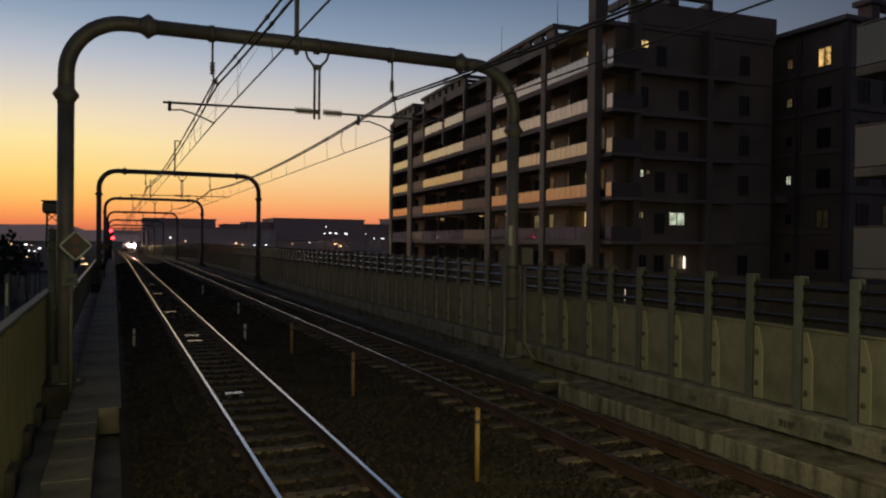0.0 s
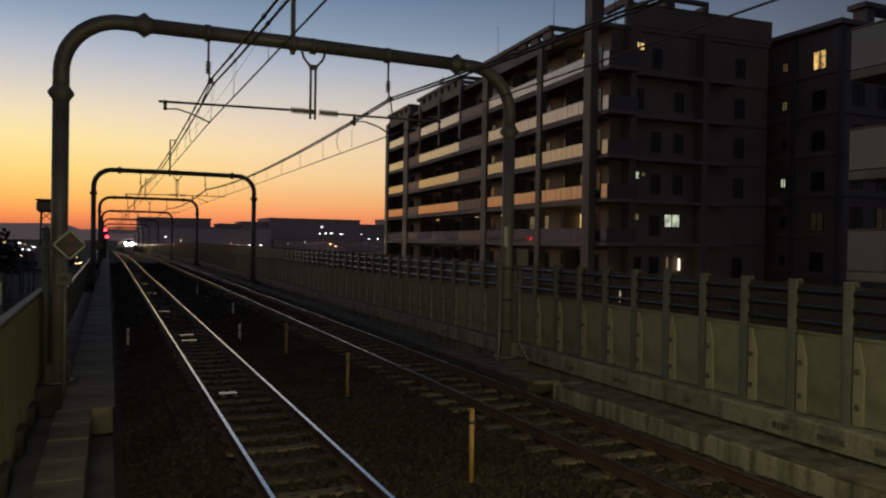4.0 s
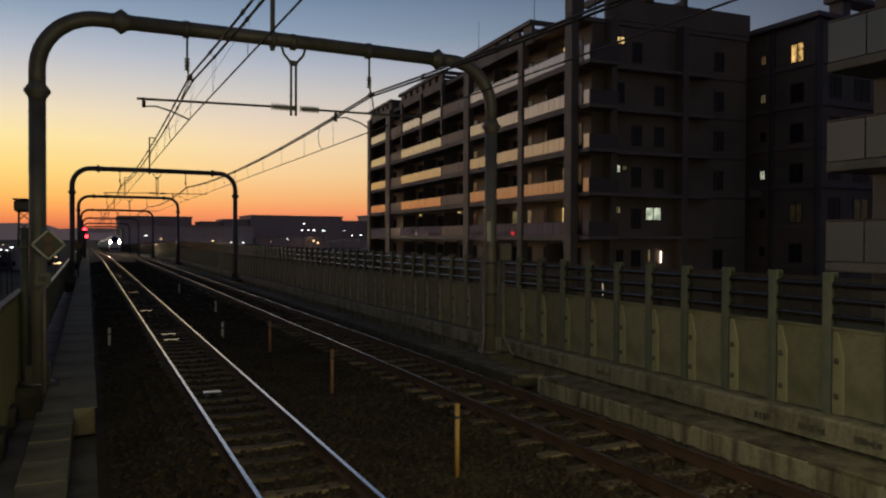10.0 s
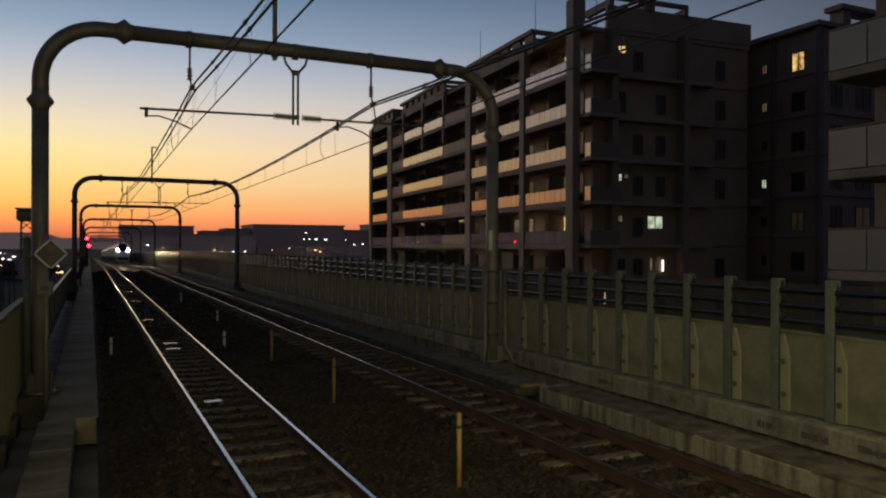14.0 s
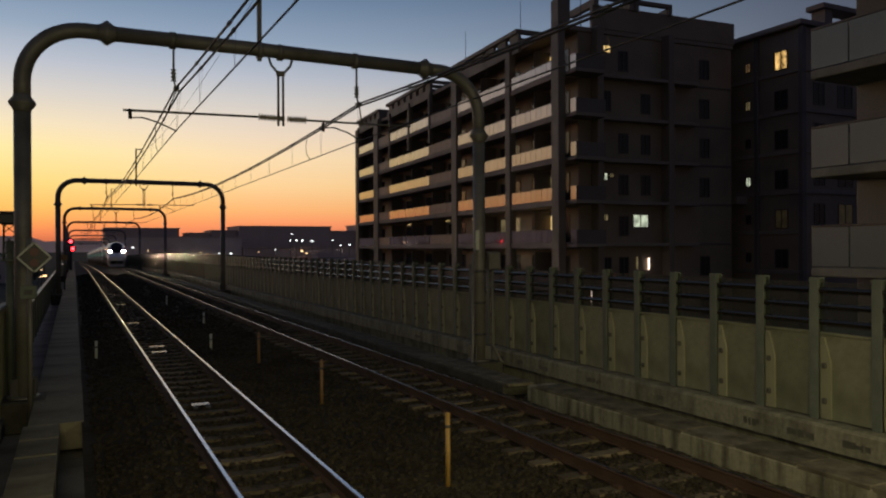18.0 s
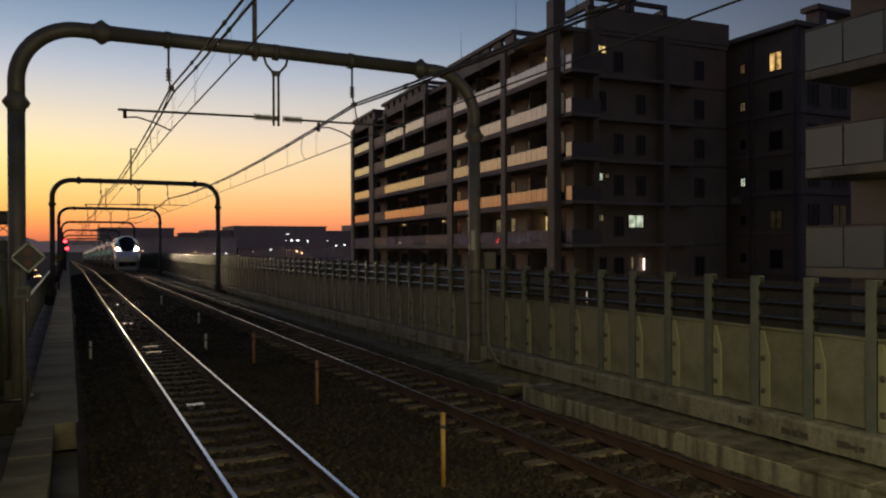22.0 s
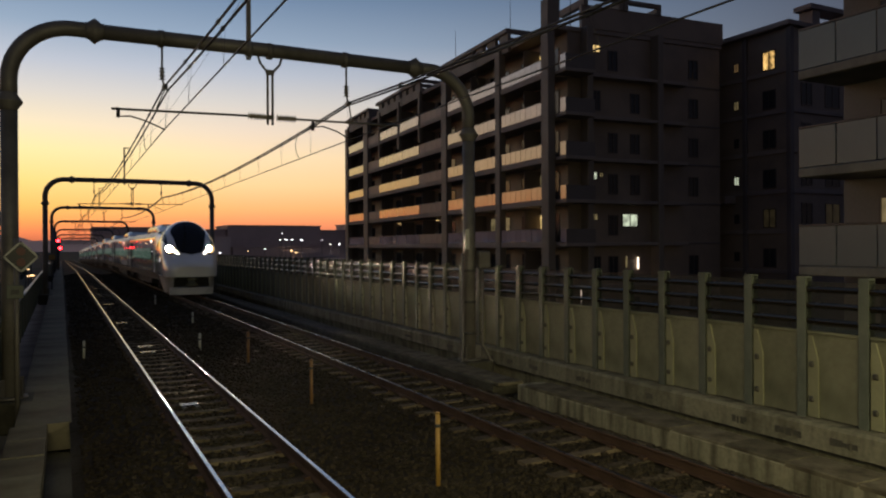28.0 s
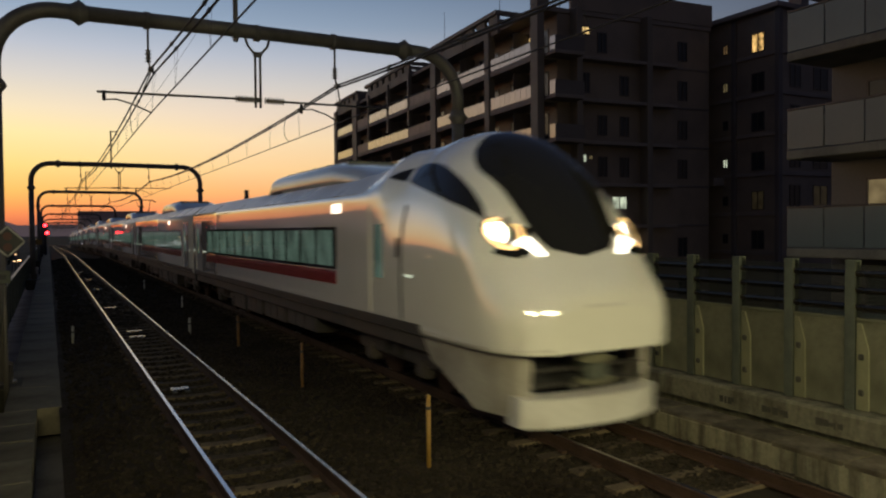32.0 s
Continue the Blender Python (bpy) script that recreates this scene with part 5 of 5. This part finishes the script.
def air_unit(parent, s0, s1, half=1.05, top=4.06):
    """A smooth arched fairing on the roof with blunt ends."""
    bm = bmesh.new()
    rows = []
    length = s1 - s0
    for u in (0, 0.01, 0.03, 0.07, 0.14, 0.3, 0.6, 0.86, 0.93, 0.965, 0.985, 1.0):
        full = min(1.0, 0.35 + 2.6 * u) if u < 0.5 else min(1.0, 0.55 + (1 - u) * 12)
        row = []
        for k in range(17):
            g = math.pi * k / 16
            row.append(bm.verts.new((-half * math.copysign(abs(math.cos(g)) ** 0.4, math.cos(g)), s0 + u * length, 3.4 + (top - 3.4) * full * math.sin(g) ** 0.45)))
        rows.append(row)
    for p, q in zip(rows, rows[1:]):
        for k in range(16):
            bm.faces.new((p[k], p[k + 1], q[k + 1], q[k])).smooth = True
        bm.faces.new((p[0], q[0], q[16], p[16]))
    bm.faces.new(rows[0])
    bm.faces.new(rows[-1])
    a = part("air_unit", bm, M["fairing"], parent, "smooth arched roof air conditioning fairing")
    part("top_cover", box(-half * 0.62, half * 0.62, s0 + 0.28 * length, s1 - 0.35, top - 0.05, top + 0.02, 0.015), M["cover"], a, "dull green-grey top cover")
    for k in range(4):
        y = s0 + (0.34 + 0.14 * k) * length
        part("cover_seam", box(-half * 0.62, half * 0.62, y, y + 0.05, top + 0.02, top + 0.032), M["under"], a)
    for side in (-1, 1):
        part("grille", box(side * (half + 0.004) - 0.012, side * (half + 0.004) + 0.012, s1 - 1.3, s1 - 0.5, 3.45, 3.62), M["under"], a)


def side_details(parent, windows, doors, s0, s1):
    for side in (-1, 1):
        for a, b in windows:
            w = part("window_band", band(a - 0.12, b + 0.12, 1.89, 2.69, side, 0.006), M["blackglass"], parent, "black glazed window band")
            n = round((b - a) / 1.06)
            step = (b - a) / n
            for k in range(n):
                part("pane", band(a + k * step + 0.08, a + (k + 1) * step - 0.08, 1.95, 2.63, side, 0.012), M["cabin"], w, "pale green lit window pane")
            part("red_stripe", band(a - 0.1, b + 0.1, 1.62, 1.87, side, 0.007), M["red"], parent, "deep red stripe under the windows")
        for a, b in doors:
            d = part("door", band(a, b, 1.25, 2.98, side, 0.012, 12, 7), M["train"], parent, "white sliding side door")
            part("door_window", band(b - 0.5, b - 0.18, 1.85, 2.72, side, 0.02), M["cabin"], d, "narrow green-lit door window")
            part("door_handle", band(a + 0.06, a + 0.16, 2.2, 2.5, side, 0.024), M["rubber"], d, "dark recessed door handle")
            part("door_seal", band(a - 0.04, a, 1.25, 3.0, side, 0.016, 12), M["rubber"], d)
            part("door_post", band(b, b + 0.09, 1.25, 3.04, side, 0.03, 12), M["train"], d, "raised white door post")
            part("step_light", band(a - 0.42, a - 0.16, 1.91, 1.95, side, 0.015), M["pale"], d, "small lit step lamp")
        part("display", band(s0 + 5.62, s0 + 6.1, 2.95, 3.11, side, 0.014), M["destination"], parent, "lit side display")
        part("sole_bar", band(s0 + (2.4 if s0 == 0 else 0.05), s1, 1.085, 1.23, side, 0.012), M["under"], parent)


LAMP_X, LAMP_Z = 1.03, 2.57


def headlamp(car, side):
    """A dark bezel on the hull with a round opening, and the lamp in a barrel added behind it to narrow the beam."""
    bm = bmesh.new()
    rows = []
    for k in range(33):
        s = 0.5 + 0.72 * k / 32
        top = section(s)[1]
        z0, z1 = 2.24 + 0.3 * (s - 0.5) + 0.9 * max(0.0, s - 1.02), min(top - 0.05, 2.5 + 0.62 * (s - 0.5))
        rows.append([bm.verts.new(hull_out(s, angle_at_z(s, z0 + (z1 - z0) * i / 24, side), 0.012)) for i in range(25)])
    for p, q in zip(rows, rows[1:]):
        for i in range(24):
            mid = (p[i].co + q[i + 1].co) / 2
            far_off = math.hypot(abs(mid.x) - LAMP_X, mid.z - LAMP_Z)
            if far_off > 0.17 and (far_off < 0.235 or mid.y < 0.72):
                bm.faces.new((p[i], p[i + 1], q[i + 1], q[i])).material_index = far_off < 0.215
    for v in [v for v in bm.verts if not v.link_faces]:
        bm.verts.remove(v)
    h = part("headlamp", bm, [M["blackglass"], M["halo"]], car, "headlamp unit with a glowing halo rim beside the windscreen")
    x = side * LAMP_X
    bm = bmesh.new()
    for r in (0.178, 0.19):
        add_tube(bm, [(x, 1.04, LAMP_Z), (x, 1.92, LAMP_Z)], r, 24, caps=False)
    part("barrel", bm, M["under"], h, "dark barrel added to narrow the beam")
    part("upper_lens", tube([(x, 1.5, LAMP_Z), (x, 1.54, LAMP_Z)], 0.165, 24), M["beam"], h, "glowing warm headlamp lens")
    # black plates added to block the lens's downward light on the nose
    for dz in (-0.12, -0.04, 0.04, 0.12):
        r = math.sqrt(0.176 ** 2 - dz * dz)
        part("lamp_louvre", box(x - r, x + r, 1.05, 1.48, LAMP_Z + dz - 0.002, LAMP_Z + dz + 0.002), M["under"], h)
    part("lamp_back", tube([(x, 1.92, LAMP_Z), (x, 1.94, LAMP_Z)], 0.19, 24), M["under"], h)
    part("lower_lens", patch(list(np.linspace(0.47, 0.64, 8)), lambda s: angle_at_x(s, side * (0.62 + 0.9 * (s - 0.47))), lambda s: angle_at_x(s, side * (0.7 + 1.7 * (s - 0.47))), 0.022, 6), M["beam2"], h, "glowing white lower lens")


def front_car():
    c = thing("train_car", "white express train front car with black windscreen and lit headlamps", "train", group="train cars")
    L = 21.4
    st = [0, 0.02, 0.05, 0.09, 0.14, 0.2, 0.28, 0.36] + [0.43 + 0.045 * k for k in range(20)] + [1.4, 1.5, 1.6, 1.75, 1.9, 2.1, 2.3, 2.55, 2.8, 3.1, 3.4, 3.7, 4.0, 4.35, 4.7, 5.05, 5.4, 9, 13, 17, L]
    bm = bmesh.new()
    half = 40
    rows = [[bm.verts.new(hull(s, a)) for a in spaced(s, half)] for s in st]
    N = 2 * half
    for p, q in zip(rows, rows[1:]):
        for k in range(N):
            mid = (p[k].co + q[k + 1].co) / 2
            if math.hypot(abs(mid.x) - LAMP_X, mid.z - LAMP_Z) > 0.205 or mid.y > 1.6:
                bm.faces.new((p[k], p[k + 1], q[k + 1], q[k])).smooth = True
        bm.faces.new((p[0], q[0], q[N], p[N]))
    bm.faces.new(rows[0])
    bm.faces.new(rows[-1])
    part("body", bm, M["train"], c, "glossy white lacquered body")
    part("roof", patch([4.6, 4.9, 5.2, 8, 12, 16, L - 0.02], lambda s: angle_at_z(s, 3.25, -1), lambda s: angle_at_z(s, 3.25, 1), 0.008, 24), M["roof"], c, "blue-grey roof skin")
    ws0, ws1 = 0.44, 2.15

    def wide(s):
        u = (s - ws0) / (ws1 - ws0)
        return max(0.03, 0.91 * (1 - abs(2 * u - 1) ** (11 if u < 0.5 else 3.2)) ** 0.5 * (0.7 + 0.34 * min(1, u * 1.5)))

    part("windscreen", patch(list(np.linspace(ws0, ws1, 26)), lambda s: angle_at_x(s, -wide(s)), lambda s: angle_at_x(s, wide(s)), 0.015, 22), M["blackglass"], c, "large black wraparound windscreen")
    for side in (-1, 1):
        def low(s):
            u = (s - 1.0) / 2.7
            return 2.74 + 0.72 * max(0.0, u) ** 0.75

        def high(s):
            u = (s - 1.0) / 2.7
            return low(s) + max(0.02, 0.4 * math.sin(math.pi * min(1, max(0, u))) ** 0.7)

        part("cab_window", patch(list(np.linspace(1.0, 3.7, 20)), lambda s: angle_at_z(s, low(s), side), lambda s: angle_at_z(s, min(high(s), section(s)[1] - 0.1), side), 0.012, 8), M["blackglass"], c, "black teardrop cab side window")

        headlamp(c, side)
    # nose crease, coupler opening and skirt
    part("nose_seam", patch([0.006, 0.016], lambda s: angle_at_x(s, -0.32), lambda s: angle_at_x(s, 0.32), 0.01, 6), M["skirt"], c)
    outline = [(0.98, 0.3), (1.1, 0.42), (1.22, 0.64), (1.32, 1.1), (1.37, 1.7), (1.38, 2.5)]
    for side in (-1, 1):
        bm = bmesh.new()
        tops = [bm.verts.new((side * x, y, 1.08)) for x, y in outline]
        low = [bm.verts.new((side * (x - 0.05), y + 0.05 + (0.0 if y < 1.5 else -0.25), 0.24 + (0.0 if y < 1.2 else 0.5 * (y - 1.2) / 1.3))) for x, y in outline]
        inn = [bm.verts.new((side * (x - 0.1), y + 0.06, 1.08)) for x, y in outline]
        for k in range(len(outline) - 1):
            bm.faces.new((tops[k], tops[k + 1], low[k + 1], low[k]))
            bm.faces.new((inn[k], inn[k + 1], low[k + 1], low[k]))
        bm.faces.new((tops[0], low[0], inn[0]))
        part("skirt", bm, M["skirtshade"], c, "dusty front skirt, its grey darkened for shade")
    bm = bmesh.new()
    n = 12
    ring = []
    for k in range(n + 1):
        x = -1.1 + 2.2 * k / n
        y = 0.06 + 0.2 * abs(x) ** 3
        ring.append([bm.verts.new(p) for p in ((x, y, 0.13), (x, y - 0.02, 0.5), (x, y + 0.3, 0.52), (x, y + 0.3, 0.13))])
    for p, q in zip(ring, ring[1:]):
        for k in range(4):
            bm.faces.new((p[k], q[k], q[(k + 1) % 4], p[(k + 1) % 4]))
    bm.faces.new(ring[0])
    bm.faces.new(ring[-1])
    part("front_plate", bm, M["skirt"], c, "dusty white lower front plate")
    # black block behind the opening: its shade is put into the colour
    part("coupler_recess", box(-1.02, 1.02, 0.85, 1.4, 0.4, 1.08), M["rubber"], c, "black block for the shade inside the coupler opening")
    bm = tube([(0, 0.2, 0.78), (0, 0.7, 0.78)], 0.1, 10)
    add_box(bm, -0.17, 0.17, 0.14, 0.34, 0.66, 0.88, 0.04)
    part("coupler", bm, M["post"], c, "dull greenish coupler head")
    for z, w in ((0.94, 0.27), (0.66, 0.3)):
        rim = [(w * math.cos(0.393 * k), 0.19, z + 0.055 * math.sin(0.393 * k)) for k in range(16)]
        bm = bmesh.new()
        front, back_ring = [bm.verts.new(p) for p in rim], [bm.verts.new((x, 0.3, q)) for x, _, q in rim]
        bm.faces.new(front)
        bm.faces.new(back_ring)
        for k in range(16):
            bm.faces.new((front[k], front[(k + 1) % 16], back_ring[(k + 1) % 16], back_ring[k]))
        part("coupler_cover", bm, M["cover2"], c, "oval yellow-green coupler cover")
    for z in (0.6, 0.8, 1.0):
        part("slat", box(-0.97, 0.97, 0.42, 0.5, z - 0.012, z + 0.012), M["under"], c)
    part("coupler_pin", tube([(-0.35, 0.3, 0.6), (0.35, 0.3, 0.6)], 0.04, 8), M["bolt"], c)
    part("front_lip", patch([0.0, 0.04, 0.1, 0.2, 0.4, 0.7, 1.0, 1.4, 1.8, 2.3], lambda s: 0.002, lambda s: angle_at_z(s, 1.14, -1), 0.006, 3), M["skirt"], c)
    part("front_lip", patch([0.0, 0.04, 0.1, 0.2, 0.4, 0.7, 1.0, 1.4, 1.8, 2.3], lambda s: math.pi - 0.002, lambda s: angle_at_z(s, 1.14, 1), 0.006, 3), M["skirt"], c)
    air_unit(c, 5.4, 12.3)
    part("roof_aerial", tube([(0, 19.2, 3.5), (0, 19.2, 4.08)], [0.09, 0.075], 8), M["dark"], c)
    side_details(c, ((6.0, 18.7),), ((3.02, 4.2), (19.6, 20.7)), 0, L)
    underside(c, 2.4, L, 2)
    for s in (4.2, 17.6):
        bogie(c, s)
    part("gangway", box(-0.75, 0.75, L, L + 0.35, 1.09, 3.35, 0.05), M["rubber"], c, "black rubber gangway bellows")
    return c


def middle_car():
    """Its s runs from 6 to 26.2 on the front car's straight body."""
    c = thing("train_car", "white express train car with green-lit windows and red stripe", "train", group="train cars")
    a, b = 6.0, 26.2
    bm = bmesh.new()
    rows = []
    N = 64
    for s in (a, b):
        rows.append([bm.verts.new(hull(s, g)) for g in spaced(s, N // 2)])
    for k in range(N):
        bm.faces.new((rows[0][k], rows[0][k + 1], rows[1][k + 1], rows[1][k])).smooth = True
    bm.faces.new((rows[0][0], rows[1][0], rows[1][N], rows[0][N]))
    bm.faces.new(rows[0])
    bm.faces.new(rows[1])
    part("body", bm, M["train"], c, "glossy white lacquered body")
    part("roof", patch([a + 0.02, b - 0.02], lambda s: angle_at_z(s, 3.25, -1), lambda s: angle_at_z(s, 3.25, 1), 0.008, 24), M["roof"], c)
    side_details(c, ((a + 2.6, b - 3.4),), ((a + 0.8, a + 1.9), (b - 2.0, b - 0.9)), a, b)
    underside(c, a, b, 4)
    for s in (a + 3.0, b - 3.0):
        bogie(c, s)
    air_unit(c, a + 6.5, a + 11.5)
    part("gangway", box(-0.75, 0.75, b, b + 0.35, 1.09, 3.35, 0.05), M["rubber"], c)
    return c


def pantograph(parent, s):
    p = part("pantograph", box(-0.8, 0.8, s - 0.9, s + 0.9, 3.62, 3.78, 0.03), M["dark"], parent, "raised dark pantograph")
    for x in (-0.5, 0.5):
        part("lower_arm", tube([(x * 0.6, s + 0.7, 3.75), (x * 0.6, s - 0.6, 4.3)], 0.035, 6), M["dark"], p)
        part("upper_arm", tube([(x * 0.6, s - 0.6, 4.3), (x, s + 0.3, 4.98)], 0.025, 6), M["dark"], p)
        part("insulator", tube([(x, s - 0.7, 3.55), (x, s - 0.7, 3.7)], 0.09, 8), M["insulator"], p)
    for y in (0.15, 0.45):
        part("contact_strip", tube([(-0.9, s + y, 4.85), (-0.6, s + y, 5.0), (0.6, s + y, 5.0), (0.9, s + y, 4.85)], 0.025, 6), M["dark"], p)


cars = [front_car()]
plain = middle_car()
cars.append(plain)
for k in range(8):
    cars.append(copy_thing(plain, Matrix.Identity(4)))
pantograph(cars[2], 15.0)
pantograph(cars[5], 15.0)


# ---- lineside things ----
def marker_post(x, y, height, mat, label, r=0.03):
    t = thing("marker_post", label, "marker post", (x, y, ballast_height(x, y) - 0.05), "lineside marker posts")
    part("pole", tube([(0, 0, 0), (0, 0, height)], r, 10), mat, t)
    part("cap", tube([(0, 0, height), (0, 0, height + 0.02)], [r * 1.15, r * 0.8], 10), mat, t)
    part("reflector", tube([(0, 0, height - 0.16), (0, 0, height - 0.12)], r * 1.1, 10), M["dark"], t)


marker_post(3.94, 7.85, 0.93, M["yellow"], "worn yellow marker post standing in the ballast")
# the yellow posts farther along take a duller, darker yellow
marker_post(4.02, 13.1, 0.86, M["dullyellow"], "dull yellow marker post standing in the ballast")
for x, y, h, m in ((3.38, 21.3, 0.48, "white"), (4.35, 29.0, 0.48, "white"), (0.51, 21.5, 0.5, "white"), (4.1, 18.6, 0.8, "dullyellow"), (4.2, 40, 0.5, "white")):
    marker_post(x, y, h, M[m], "short white marker post beside the track" if m == "white" else "dull yellow marker post between the tracks", 0.035)


def diamond_sign():
    t = thing("diamond_sign", "white-edged diamond railway sign with dark centre on a post", "sign", (-0.66, 15.75, -0.8))
    h = 3.27
    part("post", tube([(-0.08, 0.12, 0), (-0.08, 0.12, h + 0.35)], 0.045, 10), M["steel"], t)
    bm = bmesh.new()
    r = 0.3
    for k in range(4):
        a = k * math.pi / 2
        add_box(bm, -r / math.sqrt(2), r / math.sqrt(2), -0.015, 0.015, r / math.sqrt(2) - 0.034, r / math.sqrt(2), m=Matrix.Translation((0, 0, h)) @ Matrix.Rotation(a + math.pi / 4, 4, "Y"))
    part("border", bm, M["white"], t, "white painted border")
    part("plate", box(-0.19, 0.19, 0.0, 0.012, -0.19, 0.19), M["dark"], t, "dark sign plate").matrix_local = Matrix.Translation((0, 0.012, h)) @ Matrix.Rotation(math.pi / 4, 4, "Y")
    for z in (-0.1, 0.1):
        part("disc", tube([(0, -0.012, h + z), (0, 0.0, h + z)], 0.075, 16), M["dulldisc"], t, "dull red disc")
    part("bracket", box(-0.1, 0.02, 0.03, 0.1, h - 0.04, h + 0.04), M["dark"], t)
    part("number_plate", box(-0.24, 0.04, 0.02, 0.04, 2.5, 2.75, 0.01), M["post"], t, "small pale plate")
    part("plate_bar", box(-0.17, -0.03, 0.01, 0.02, 2.58, 2.67), M["dark"], t)
    return t


diamond_sign()


def lattice_box():
    t = thing("lineside_box", "dark equipment box on a slim lattice pole", "equipment box", (-1.17, 17.5, -0.8))
    part("pole", tube([(0, 0, 0), (0, 0, 3.6)], 0.075, 10), M["post"], t)
    bm = bmesh.new()
    for x, y in ((-0.11, -0.11), (0.11, -0.11), (-0.11, 0.11), (0.11, 0.11)):
        add_tube(bm, [(x, y, 3.2), (x * 0.9, y * 0.9, 3.97)], 0.014, 5)
    for k in range(3):
        z = 3.3 + 0.22 * k
        add_tube(bm, [(-0.11, -0.11, z), (0.11, -0.11, z + 0.2)], 0.01, 4)
        add_tube(bm, [(0.11, -0.11, z), (-0.11, -0.11, z + 0.2)], 0.01, 4)
    add_box(bm, -0.14, 0.14, -0.14, 0.14, 3.18, 3.22)
    part("lattice", bm, M["post"], t)
    part("housing", box(-0.18, 0.36, -0.18, 0.18, 3.92, 4.16, 0.04), M["dark"], t, "dark box housing")
    part("lid", box(-0.2, 0.38, -0.2, 0.2, 4.16, 4.19, 0.01), M["dark"], t)
    return t


lattice_box()
pole = thing("utility_pole", "slim grey steel pole behind the barrier", "pole", (-2.15, 19.0, GROUND_Z))
part("shaft", tube([(0, 0, 0), (0, 0, 9.3)], [0.07, 0.05], 8), M["post"], pole)
part("reflector", box(-0.02, 0.02, -0.07, -0.05, 8.6, 9.1), M["louvre"], pole)


def signal(x, y):
    t = thing("railway_signal", "railway signal showing red lights beside the track", "signal", (x, y, -0.7 + grade(y)))
    part("mast", tube([(0, 0, 0), (0, 0, 5.2)], 0.07, 10), M["dark"], t)
    bm = box(-0.12, 0.3, -0.05, 0.05, 3.1, 5.2, 0.04)
    part("backplate", bm, M["dark"], t, "black signal head")
    for z, dx in ((4.78, 0.0), (3.68, 0.26)):
        head = part("signal_head", tube([(dx, -0.08, z), (dx, 0.06, z)], 0.45, 16), M["dark"], t, "round black signal head")
        part("lens", tube([(dx, -0.1, z), (dx, -0.085, z)], 0.24, 16), M["signal"], head, "glowing red lens")
        part("hood", tube([(dx, -0.34, z + 0.34), (dx, -0.08, z + 0.35)], 0.03, 6), M["dark"], head)
    part("ladder", box(-0.16, 0.16, 0.1, 0.13, 0.3, 3.6), M["dark"], t)


signal(-0.4, 125.6)


def track_board(x, y):
    t = thing("track_board", "small yellow lineside board on a dark post", "sign", (x, y, -0.8))
    part("post", tube([(0, 0, 0), (0, 0, 2.9)], 0.04, 8), M["dark"], t)
    part("board", box(-0.2, 0.2, -0.04, -0.02, 2.62, 2.98, 0.008), M["yellow"], t, "yellow painted board")
    part("edge", box(-0.22, 0.22, -0.02, 0.0, 2.6, 3.0, 0.006), M["dark"], t)


track_board(-0.6, 60.0)

# conduit, cable and junction box at the right-hand portal column
conduit = thing("conduit", "grey cable conduits climbing beside the portal column", "conduit", (9.32, GATE_Y, 0))
for x, y in ((-0.24, -0.1), (0.32, -0.12)):
    part("pipe", tube([(x * 2.2, y - 0.25, -0.42), (x * 1.5, y - 0.15, -0.3), (x, y, 0.1), (x, y, 2.45)], 0.035, 8), M["steel"], conduit)
part("junction_box", box(0.15, 0.48, -0.28, -0.08, 2.05, 2.5, 0.03), M["steel"], conduit, "grey junction box")
part("lit_tag", box(-0.2, -0.1, -0.19, -0.17, 2.55, 3.05), M["white"], conduit, "bright metal tag plate")
for z in (0.4, 1.2, 2.0):
    part("strap", tube([(0, 0, z - 0.03), (0, 0, z + 0.03)], 0.17, 14), M["dark"], conduit)
chunk = thing("broken_lid", "displaced dark trough lid lying in the gap", "trough lid", (8.75, 12.9, -0.62))
part("lid", box(-0.3, 0.3, -0.45, 0.35, 0.0, 0.1, 0.02), M["darkconcrete"], chunk).rotation_euler = (0.05, 0.12, 0.2)


# ---- the train's run ----
def nose_y(t):
    u = 32.0 - t
    return 7.35 + 8.4 * u + 0.03 * u * u


def motions():
    times = [0.5 * k for k in range(65)]
    for n, car in enumerate(cars):
        back = 0.0 if n == 0 else 21.75 - 6.0 + (n - 1) * 20.55
        s0, s1 = (0.0, 21.4) if n == 0 else (6.0, 26.2)
        rows = []
        for t in times:
            y = nose_y(t) + back
            a, b = grade(y + s0 + 3.2), grade(y + s1 - 3.2)
            slope = math.atan2(b - a, s1 - s0 - 6.4)
            rows.append((t, pose(FAR_TRACK, y, a - math.tan(slope) * (s0 + 3.2), math.degrees(slope))))
        walk(car, rows)


motions()
